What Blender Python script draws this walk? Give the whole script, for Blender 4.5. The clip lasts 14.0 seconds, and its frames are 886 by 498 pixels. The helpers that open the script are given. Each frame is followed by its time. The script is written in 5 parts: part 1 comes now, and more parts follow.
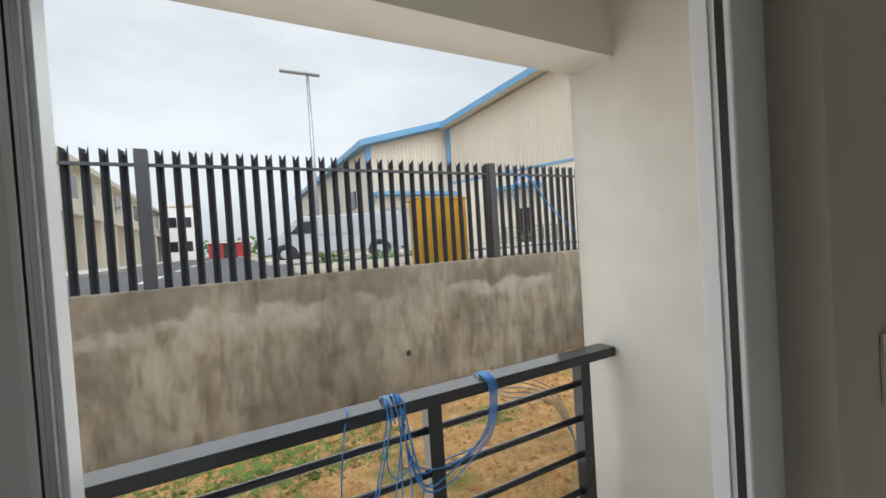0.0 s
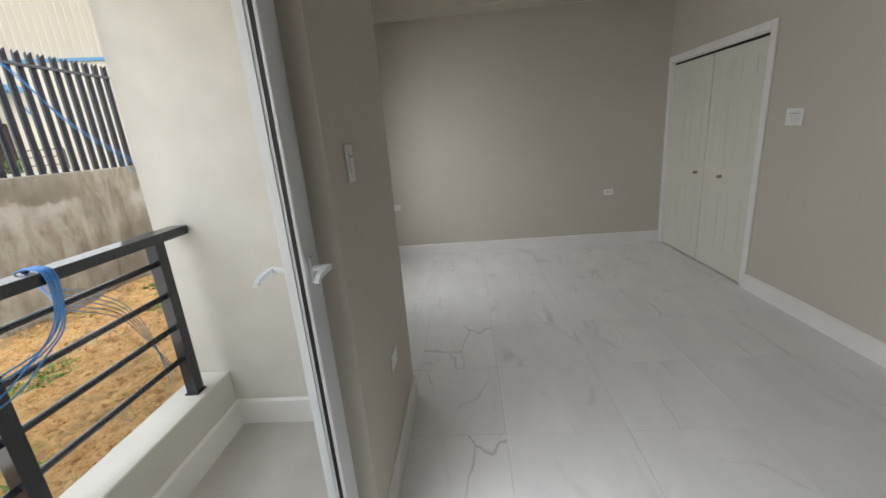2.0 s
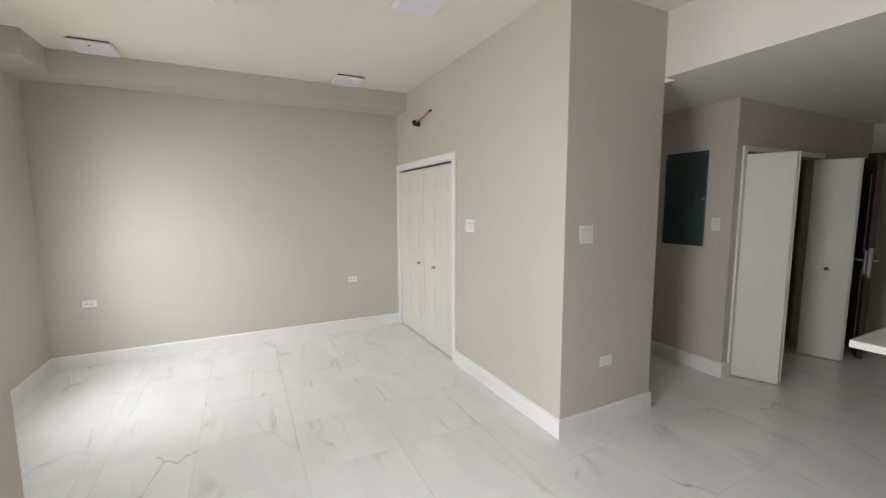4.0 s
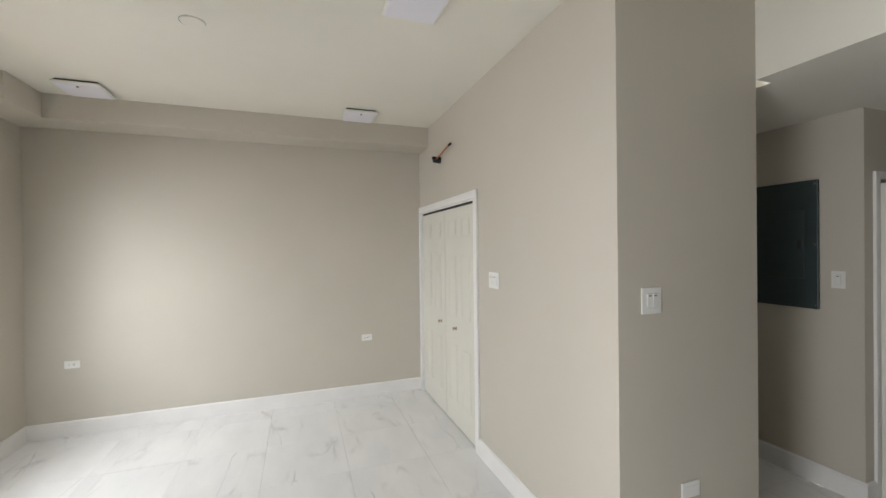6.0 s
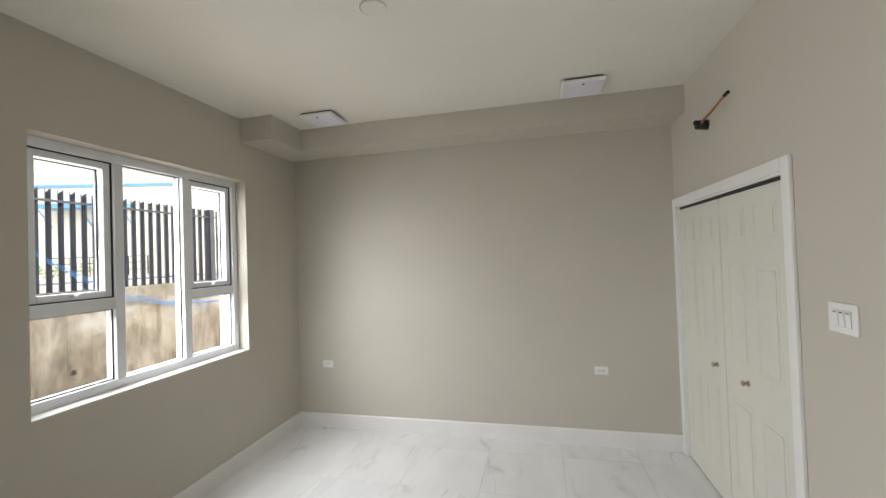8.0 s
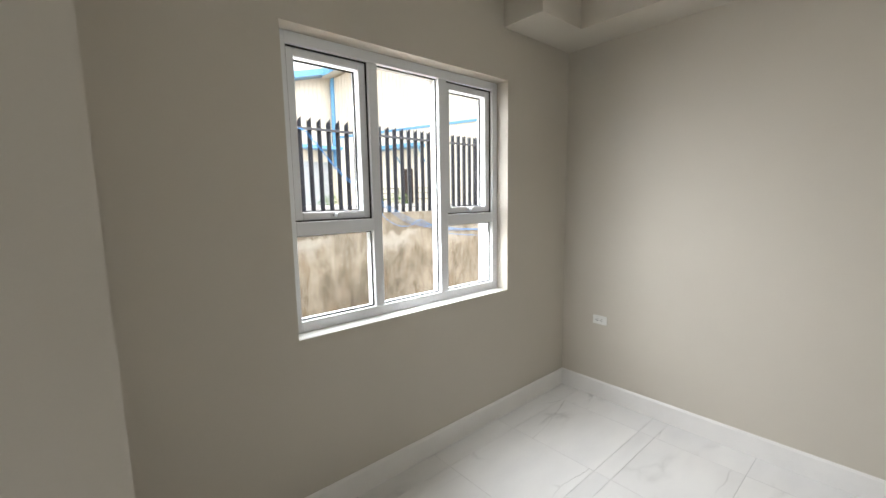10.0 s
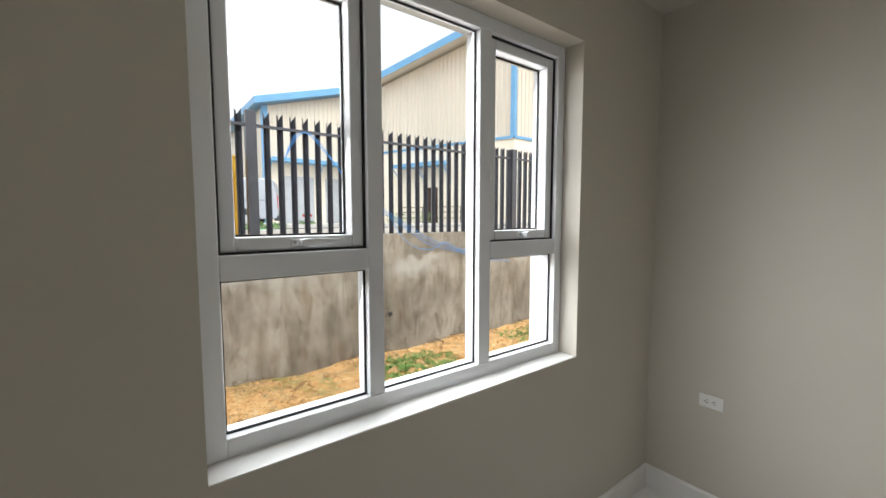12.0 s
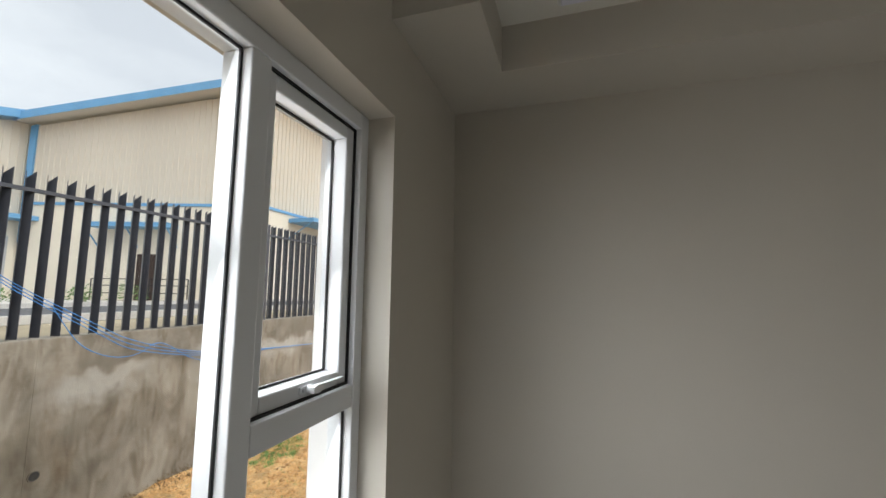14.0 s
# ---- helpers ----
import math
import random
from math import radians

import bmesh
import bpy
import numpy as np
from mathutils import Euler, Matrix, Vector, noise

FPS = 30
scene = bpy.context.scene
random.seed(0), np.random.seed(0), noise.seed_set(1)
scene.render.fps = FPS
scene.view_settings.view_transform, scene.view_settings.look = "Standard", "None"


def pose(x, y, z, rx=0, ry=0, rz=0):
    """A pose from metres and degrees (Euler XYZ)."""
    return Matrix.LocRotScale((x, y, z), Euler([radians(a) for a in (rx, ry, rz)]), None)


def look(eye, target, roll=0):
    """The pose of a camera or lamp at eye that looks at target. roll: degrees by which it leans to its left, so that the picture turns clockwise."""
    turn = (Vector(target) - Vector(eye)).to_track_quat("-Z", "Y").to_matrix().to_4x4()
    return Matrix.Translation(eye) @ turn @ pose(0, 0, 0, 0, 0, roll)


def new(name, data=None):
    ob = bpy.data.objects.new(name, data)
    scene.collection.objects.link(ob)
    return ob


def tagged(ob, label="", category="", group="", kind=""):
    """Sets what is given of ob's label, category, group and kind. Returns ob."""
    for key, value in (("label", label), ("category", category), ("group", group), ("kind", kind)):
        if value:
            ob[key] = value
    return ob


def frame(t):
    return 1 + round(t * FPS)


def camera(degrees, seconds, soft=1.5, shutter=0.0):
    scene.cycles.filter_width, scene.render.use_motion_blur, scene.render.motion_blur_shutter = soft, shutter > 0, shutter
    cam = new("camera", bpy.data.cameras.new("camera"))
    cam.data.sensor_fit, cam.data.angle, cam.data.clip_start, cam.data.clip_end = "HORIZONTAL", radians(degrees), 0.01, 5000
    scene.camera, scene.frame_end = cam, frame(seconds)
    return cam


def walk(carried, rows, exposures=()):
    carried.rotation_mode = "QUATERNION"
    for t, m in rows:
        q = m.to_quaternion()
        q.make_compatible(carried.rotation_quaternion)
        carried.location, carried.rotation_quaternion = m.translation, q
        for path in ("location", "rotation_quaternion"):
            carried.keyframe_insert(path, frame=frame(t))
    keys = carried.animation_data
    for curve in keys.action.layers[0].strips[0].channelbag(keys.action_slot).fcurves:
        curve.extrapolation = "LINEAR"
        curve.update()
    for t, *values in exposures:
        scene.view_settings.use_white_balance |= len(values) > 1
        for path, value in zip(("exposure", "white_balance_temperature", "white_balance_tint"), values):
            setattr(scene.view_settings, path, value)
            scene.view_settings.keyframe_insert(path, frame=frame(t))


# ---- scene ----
cam = camera(95.6, 14.0)
EXPOSURES = [(0.0, -0.16), (1.0, -0.03), (1.5, 0.08), (2.0, 0.26), (2.5, 0.48), (3.0, 0.85), (3.5, 1.25), (4.2, 1.42), (6.5, 1.3), (7.5, 1.05), (9.0, 1.12), (11.5, 0.68), (12.0, 0.42), (12.5, 0.3), (13.0, 0.06), (13.5, -0.12), (14.0, -0.1)]
WINDOW_W, DOOR_W, BALCONY_W = 20.0, 13.5, 31.0
SKY_LOW, SKY_HIGH, SUN_W = 2.0, 2.85, 1.1
PATH = [
    (0, (0.46, 0.772, 1.701), (1.401, 2.535, 1.66), -3.7),
    (0.5, (0.359, 0.783, 1.662), (1.765, 2.195, 1.491), -4.7),
    (0.6, (0.339, 0.785, 1.641), (1.822, 2.113, 1.446), -5.0),
    (1, (0.264, 0.813, 1.605), (1.982, 1.79, 1.3), -5.4),
    (1.5, (0.208, 0.76, 1.556), (2.082, 1.311, 1.124), -5.6),
    (2, (0.134, 0.639, 1.492), (2.053, 0.786, 0.948), -4.7),
    (2.5, (0.026, 0.494, 1.475), (1.937, 0.288, 0.923), -3.8),
    (2.7, (-0.008, 0.449, 1.473), (1.891, 0.108, 0.945), -3.6),
    (3, (-0.03, 0.387, 1.505), (1.837, -0.144, 1.022), -2.8),
    (3.3, (-0.052, 0.327, 1.55), (1.785, -0.345, 1.133), -2.4),
    (3.5, (-0.047, 0.294, 1.579), (1.767, -0.463, 1.21), -1.9),
    (3.9, (0.042, 0.203, 1.616), (1.823, -0.666, 1.351), -1.0),
    (4, (0.073, 0.179, 1.618), (1.851, -0.71, 1.396), -0.3),
    (4.2, (0.146, 0.131, 1.646), (1.928, -0.768, 1.506), 0.1),
    (6.3, (0.747, -0.432, 1.676), (2.654, -1.036, 1.68), -0.8),
    (6.5, (0.834, -0.464, 1.681), (2.758, -1.008, 1.696), -0.9),
    (7, (1.004, -0.505, 1.696), (2.982, -0.804, 1.714), -1.4),
    (7.5, (1.219, -0.559, 1.724), (3.218, -0.51, 1.756), -1.9),
    (7.9, (1.358, -0.588, 1.715), (3.32, -0.198, 1.755), -2.0),
    (8, (1.406, -0.566, 1.715), (3.351, -0.105, 1.75), -2.0),
    (8.5, (1.655, -0.464, 1.713), (3.451, 0.415, 1.738), -1.9),
    (9, (1.837, -0.33, 1.702), (3.432, 0.877, 1.677), -1.7),
    (9.2, (1.912, -0.27, 1.702), (3.43, 1.031, 1.626), -1.3),
    (11.3, (2.589, 0.548, 1.505), (3.763, 2.126, 1.144), -0.4),
    (11.5, (2.645, 0.612, 1.534), (3.825, 2.2, 1.241), -0.1),
    (11.9, (2.744, 0.777, 1.612), (3.957, 2.358, 1.439), 0.3),
    (12, (2.771, 0.806, 1.631), (3.983, 2.389, 1.475), 0.0),
    (12.5, (2.835, 0.966, 1.7), (4.135, 2.485, 1.68), 0.0),
    (13, (2.916, 1.161, 1.8), (4.374, 2.528, 1.874), -0.1),
    (13.4, (2.988, 1.276, 1.827), (4.639, 2.397, 1.963), 0.1),
    (13.5, (3.01, 1.293, 1.82), (4.705, 2.343, 1.976), -0.1),
    (14, (3.206, 1.345, 1.825), (5.1, 1.952, 2.038), 0.7),
]
walk(cam, [(t, look(eye, target, roll)) for t, eye, target, roll in PATH], exposures=EXPOSURES)

# ---- world and light ----
world = bpy.data.worlds.new("overcast_sky")
scene.world = world
world.use_nodes = True
wn, wl = world.node_tree.nodes, world.node_tree.links
wn.clear()
w_out = wn.new("ShaderNodeOutputWorld")
w_bg = wn.new("ShaderNodeBackground")
w_sky = wn.new("ShaderNodeTexSky")
w_sky.sky_type = "NISHITA"
w_sky.sun_disc = False
w_sky.sun_elevation = radians(50)
w_sky.sun_rotation = radians(192)
w_sky.dust_density = 4.0
w_hsv = wn.new("ShaderNodeHueSaturation")
w_hsv.inputs["Saturation"].default_value = 0.15
w_co = wn.new("ShaderNodeTexCoord")
w_map = wn.new("ShaderNodeMapping")
w_map.inputs["Scale"].default_value = (1.0, 1.0, 2.6)
w_no = wn.new("ShaderNodeTexNoise")
w_no.inputs["Scale"].default_value = 2.2
w_no.inputs["Detail"].default_value = 6.0
w_no.inputs["Roughness"].default_value = 0.55
w_ramp = wn.new("ShaderNodeValToRGB")
w_ramp.color_ramp.elements[0].position = 0.36
w_ramp.color_ramp.elements[0].color = (0.79, 0.805, 0.835, 1)
w_ramp.color_ramp.elements[1].position = 0.66
w_ramp.color_ramp.elements[1].color = (1.0, 1.0, 1.0, 1)
w_mul = wn.new("ShaderNodeMixRGB")
w_mul.blend_type = "MULTIPLY"
w_mul.inputs["Fac"].default_value = 1.0
w_flat = wn.new("ShaderNodeMixRGB")
w_flat.inputs["Fac"].default_value = 0.55
w_flat.inputs["Color2"].default_value = (7.1, 7.4, 7.85, 1)
wl.new(w_sky.outputs["Color"], w_hsv.inputs["Color"])
wl.new(w_hsv.outputs["Color"], w_flat.inputs["Color1"])
wl.new(w_co.outputs["Generated"], w_map.inputs["Vector"])
wl.new(w_map.outputs["Vector"], w_no.inputs["Vector"])
wl.new(w_no.outputs["Fac"], w_ramp.inputs["Fac"])
wl.new(w_flat.outputs["Color"], w_mul.inputs["Color1"])
wl.new(w_ramp.outputs["Color"], w_mul.inputs["Color2"])
w_dir = wn.new("ShaderNodeVectorMath")
w_dir.operation = "DOT_PRODUCT"
w_dir.inputs[1].default_value = (-0.12, -0.55, 0.83)
wl.new(w_co.outputs["Generated"], w_dir.inputs[0])
w_bright = wn.new("ShaderNodeMapRange")
w_bright.inputs["From Min"].default_value = 0.0
w_bright.inputs["From Max"].default_value = 0.95
w_bright.inputs["To Min"].default_value = SKY_LOW
w_bright.inputs["To Max"].default_value = SKY_HIGH
wl.new(w_dir.outputs["Value"], w_bright.inputs["Value"])
w_grad = wn.new("ShaderNodeVectorMath")
w_grad.operation = "SCALE"
wl.new(w_mul.outputs["Color"], w_grad.inputs[0])
wl.new(w_bright.outputs["Result"], w_grad.inputs["Scale"])
wl.new(w_grad.outputs["Vector"], w_bg.inputs["Color"])
wl.new(w_bg.outputs["Background"], w_out.inputs["Surface"])
w_bg.inputs["Strength"].default_value = 0.1

sun = new("sun", bpy.data.lights.new("sun", "SUN"))
sun.data.energy = SUN_W
sun.data.angle = radians(45)
sun.data.color = (1.0, 0.99, 0.97)
sun.matrix_world = look((0, 0, 30), (0.12, 0.55, 30 - 0.83))


def daylight(name, eye, target, w, h, watts, spread=130):
    """An area lamp in an opening, standing in for the sky's light."""
    lamp = new(name, bpy.data.lights.new(name, "AREA"))
    lamp.data.shape = "RECTANGLE"
    lamp.data.size, lamp.data.size_y, lamp.data.energy = w, h, watts
    lamp.data.color = (0.99, 1.0, 1.03)
    lamp.data.spread = radians(spread)
    lamp.matrix_world = look(eye, target)
    return lamp


# sky seen through the window: a broad share into the room, and the open sky to the west that falls on the end wall
for turn, tilt, spread, share in ((0, 18, 150, 0.64), (48, 32, 104, 0.36)):
    turn, tilt = radians(turn), radians(tilt)
    for z in (1.20, 1.69, 2.18):
        aim = (3.66 + math.sin(turn) * math.cos(tilt), 2.135 - math.cos(turn) * math.cos(tilt), z - math.sin(tilt))
        daylight("window_daylight", (3.66, 2.135, z), aim, 1.45, 0.42, WINDOW_W * share / 3, spread)
for z in (0.45, 1.1, 1.75):
    daylight("door_daylight", (0.77, 0.92, z), (0.77, -0.5, z - 0.6), 0.75, 0.5, DOOR_W / 3, 156)
# sky over the railing into the covered balcony
daylight("balcony_daylight", (-0.15, 2.3, 1.42), (-0.15, 0.5, 1.32), 4.1, 1.9, BALCONY_W, 170)

# ---- materials ----


def material(name):
    m = bpy.data.materials.new(name)
    m.use_nodes = True
    nodes, links = m.node_tree.nodes, m.node_tree.links
    bsdf = nodes["Principled BSDF"]
    return m, nodes, links, bsdf


def coords(nodes, links, scale=(1, 1, 1)):
    tc = nodes.new("ShaderNodeTexCoord")
    mp = nodes.new("ShaderNodeMapping")
    mp.inputs["Scale"].default_value = scale
    links.new(tc.outputs["Object"], mp.inputs["Vector"])
    return mp.outputs["Vector"]


def noise_tex(nodes, links, vec, scale, detail=4.0, rough=0.55, distort=0.0):
    n = nodes.new("ShaderNodeTexNoise")
    n.inputs["Scale"].default_value = scale
    n.inputs["Detail"].default_value = detail
    n.inputs["Roughness"].default_value = rough
    n.inputs["Distortion"].default_value = distort
    links.new(vec, n.inputs["Vector"])
    return n.outputs["Fac"]


def ramp(nodes, links, fac, stops):
    r = nodes.new("ShaderNodeValToRGB")
    while len(r.color_ramp.elements) < len(stops):
        r.color_ramp.elements.new(0.5)
    for e, (p, c) in zip(r.color_ramp.elements, stops):
        e.position = p
        e.color = (*c, 1)
    links.new(fac, r.inputs["Fac"])
    return r.outputs["Color"]


def mix(nodes, links, fac, a, b, mode="MIX"):
    m = nodes.new("ShaderNodeMixRGB")
    m.blend_type = mode
    for sock, v in ((m.inputs["Fac"], fac), (m.inputs["Color1"], a), (m.inputs["Color2"], b)):
        if isinstance(v, (int, float)):
            sock.default_value = v
        elif isinstance(v, tuple):
            sock.default_value = (*v, 1)
        else:
            links.new(v, sock)
    return m.outputs["Color"]


def bump(nodes, links, bsdf, height, strength, dist=0.002):
    b = nodes.new("ShaderNodeBump")
    b.inputs["Strength"].default_value = strength
    b.inputs["Distance"].default_value = dist
    links.new(height, b.inputs["Height"])
    links.new(b.outputs["Normal"], bsdf.inputs["Normal"])


def surface(name, base, rough=0.5, metal=0.0, vary=0.08, scale=3.0, grain=60.0, relief=0.1, dist=0.002, stretch=(1, 1, 1), coat=0.0, spec=0.5):
    """A painted or plain surface: two scales of tone, roughness variation and fine relief."""
    m, nodes, links, bsdf = material(name)
    vec = coords(nodes, links, stretch)
    big = noise_tex(nodes, links, vec, scale, 5)
    fine = noise_tex(nodes, links, vec, grain, 3)
    dark = tuple(c * (1 - vary) for c in base)
    light = tuple(min(1.0, c * (1 + vary)) for c in base)
    c1 = ramp(nodes, links, big, [(0.3, dark), (0.7, light)])
    c2 = ramp(nodes, links, fine, [(0.3, (1 - vary * 0.6,) * 3), (0.7, (1.0,) * 3)])
    links.new(mix(nodes, links, 1.0, c1, c2, "MULTIPLY"), bsdf.inputs["Base Color"])
    mr = nodes.new("ShaderNodeMapRange")
    mr.inputs["To Min"].default_value = max(0.02, rough - 0.06)
    mr.inputs["To Max"].default_value = min(1.0, rough + 0.06)
    links.new(big, mr.inputs["Value"])
    links.new(mr.outputs["Result"], bsdf.inputs["Roughness"])
    bsdf.inputs["Metallic"].default_value = metal
    bsdf.inputs["Coat Weight"].default_value = coat
    bsdf.inputs["Specular IOR Level"].default_value = spec
    if relief:
        bump(nodes, links, bsdf, fine, relief, dist)
    return m


def glass_material(name, tint=(1, 1, 1)):
    m, nodes, links, bsdf = material(name)
    nodes.remove(bsdf)
    out = nodes["Material Output"]
    clear = nodes.new("ShaderNodeBsdfTransparent")
    clear.inputs["Color"].default_value = (*tint, 1)
    gloss = nodes.new("ShaderNodeBsdfGlossy")
    gloss.inputs["Roughness"].default_value = 0.01
    lw = nodes.new("ShaderNodeLayerWeight")
    lw.inputs["Blend"].default_value = 0.5
    pw = nodes.new("ShaderNodeMath")
    pw.operation = "POWER"
    pw.inputs[1].default_value = 5.0
    links.new(lw.outputs["Facing"], pw.inputs[0])
    fr = nodes.new("ShaderNodeMath")
    fr.operation = "MULTIPLY_ADD"
    fr.inputs[1].default_value = 0.35
    fr.inputs[2].default_value = 0.012
    links.new(pw.outputs["Value"], fr.inputs[0])
    mx = nodes.new("ShaderNodeMixShader")
    links.new(fr.outputs["Value"], mx.inputs["Fac"])
    links.new(clear.outputs["BSDF"], mx.inputs[1])
    links.new(gloss.outputs["BSDF"], mx.inputs[2])
    links.new(mx.outputs["Shader"], out.inputs["Surface"])
    return m


def marble():
    m, nodes, links, bsdf = material("polished_marble_tile")
    tc = nodes.new("ShaderNodeTexCoord")
    info = nodes.new("ShaderNodeObjectInfo")
    shift = nodes.new("ShaderNodeVectorMath")
    shift.operation = "SCALE"
    comb = nodes.new("ShaderNodeCombineXYZ")
    for k in ("X", "Y", "Z"):
        links.new(info.outputs["Random"], comb.inputs[k])
    links.new(comb.outputs["Vector"], shift.inputs[0])
    shift.inputs["Scale"].default_value = 37.0
    add = nodes.new("ShaderNodeVectorMath")
    links.new(tc.outputs["Object"], add.inputs[0])
    links.new(shift.outputs["Vector"], add.inputs[1])
    mp = nodes.new("ShaderNodeMapping")
    mp.inputs["Rotation"].default_value = (0, 0, radians(52))
    mp.inputs["Scale"].default_value = (0.6, 1.6, 1)
    links.new(add.outputs["Vector"], mp.inputs["Vector"])
    vec = mp.outputs["Vector"]

    def veins(scale, width, gate_scale, lo, hi, warp):
        """Crack-like veins along warped cell borders, fading in and out."""
        n1 = nodes.new("ShaderNodeTexNoise")
        n1.inputs["Scale"].default_value = 2.4
        n1.inputs["Detail"].default_value = 4.0
        links.new(vec, n1.inputs["Vector"])
        amp = nodes.new("ShaderNodeVectorMath")
        amp.operation = "SCALE"
        amp.inputs["Scale"].default_value = warp
        links.new(n1.outputs["Color"], amp.inputs[0])
        moved = nodes.new("ShaderNodeVectorMath")
        links.new(vec, moved.inputs[0])
        links.new(amp.outputs["Vector"], moved.inputs[1])
        cell = nodes.new("ShaderNodeTexVoronoi")
        cell.feature = "DISTANCE_TO_EDGE"
        cell.inputs["Scale"].default_value = scale
        links.new(moved.outputs["Vector"], cell.inputs["Vector"])
        line = ramp(nodes, links, cell.outputs["Distance"], [(0.0, (1, 1, 1)), (width * 0.4, (0.5,) * 3), (width, (0, 0, 0))])
        gate = ramp(nodes, links, noise_tex(nodes, links, vec, gate_scale, 2), [(lo, (0, 0, 0)), (hi, (1, 1, 1))])
        return mix(nodes, links, 1.0, line, gate, "MULTIPLY")

    fine = veins(1.25, 0.011, 2.1, 0.51, 0.68, 0.30)
    soft = veins(1.7, 0.06, 2.6, 0.52, 0.72, 0.45)
    cloud = ramp(nodes, links, noise_tex(nodes, links, vec, 2.2, 5), [(0.3, (0.76, 0.76, 0.76)), (0.65, (0.84, 0.84, 0.83))])
    c1 = mix(nodes, links, soft, cloud, (0.60, 0.60, 0.595))
    links.new(mix(nodes, links, fine, c1, (0.53, 0.525, 0.52)), bsdf.inputs["Base Color"])
    rr = ramp(nodes, links, noise_tex(nodes, links, tc.outputs["Object"], 5.0, 4), [(0.3, (0.14,) * 3), (0.7, (0.24,) * 3)])
    links.new(rr, bsdf.inputs["Roughness"])
    return m


def concrete_wall():
    m, nodes, links, bsdf = material("stained_concrete")
    vec = coords(nodes, links)
    streak = coords(nodes, links, (3.2, 3.2, 0.9))
    broad = noise_tex(nodes, links, vec, 0.9, 6, 0.6, 0.3)
    drip = noise_tex(nodes, links, streak, 1.7, 6, 0.6, 0.5)
    fine = noise_tex(nodes, links, vec, 40, 4, 0.6)
    base = ramp(nodes, links, broad, [(0.33, (0.15, 0.130, 0.103)), (0.47, (0.262, 0.236, 0.197)), (0.62, (0.385, 0.355, 0.305))])
    blot = ramp(nodes, links, noise_tex(nodes, links, coords(nodes, links, (1.5, 1.5, 0.55)), 4.0, 7, 0.68, 0.5), [(0.36, (0.60, 0.54, 0.47)), (0.50, (0.96, 0.95, 0.93)), (0.66, (1.16, 1.15, 1.13))])
    base = mix(nodes, links, 0.9, base, blot, "MULTIPLY")
    rust = ramp(nodes, links, noise_tex(nodes, links, coords(nodes, links, (2.4, 2.4, 1.1)), 1.3, 5, 0.6), [(0.54, (0, 0, 0)), (0.70, (0.35,) * 3)])
    base = mix(nodes, links, rust, base, (0.20, 0.135, 0.075))
    stain = ramp(nodes, links, drip, [(0.36, (0.66, 0.62, 0.56)), (0.50, (0.95, 0.93, 0.90)), (0.70, (1.08, 1.06, 1.04))])
    c = mix(nodes, links, 0.85, base, stain, "MULTIPLY")
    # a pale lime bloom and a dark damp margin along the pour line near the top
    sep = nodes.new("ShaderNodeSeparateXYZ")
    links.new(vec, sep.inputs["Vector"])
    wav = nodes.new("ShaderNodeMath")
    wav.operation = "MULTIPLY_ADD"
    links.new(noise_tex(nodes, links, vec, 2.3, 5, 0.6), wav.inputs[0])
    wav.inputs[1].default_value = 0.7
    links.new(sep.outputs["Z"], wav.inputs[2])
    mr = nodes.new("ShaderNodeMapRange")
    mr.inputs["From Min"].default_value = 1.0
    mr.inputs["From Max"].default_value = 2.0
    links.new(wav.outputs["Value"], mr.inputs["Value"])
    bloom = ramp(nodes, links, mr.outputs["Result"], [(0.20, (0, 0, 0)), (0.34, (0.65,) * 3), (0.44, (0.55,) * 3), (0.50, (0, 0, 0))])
    damp = ramp(nodes, links, mr.outputs["Result"], [(0.46, (0, 0, 0)), (0.54, (0.75,) * 3), (0.75, (0.35,) * 3), (0.95, (0.5,) * 3)])
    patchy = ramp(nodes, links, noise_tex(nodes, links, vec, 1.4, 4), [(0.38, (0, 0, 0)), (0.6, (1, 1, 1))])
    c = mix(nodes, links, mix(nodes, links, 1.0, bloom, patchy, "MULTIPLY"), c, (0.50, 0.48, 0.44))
    c = mix(nodes, links, mix(nodes, links, 1.0, damp, patchy, "MULTIPLY"), c, (0.17, 0.15, 0.12))
    grain = ramp(nodes, links, fine, [(0.3, (0.86,) * 3), (0.7, (1.0,) * 3)])
    links.new(mix(nodes, links, 1.0, c, grain, "MULTIPLY"), bsdf.inputs["Base Color"])
    bsdf.inputs["Roughness"].default_value = 0.88
    bump(nodes, links, bsdf, mix(nodes, links, 0.4, fine, broad), 0.5, 0.01)
    return m


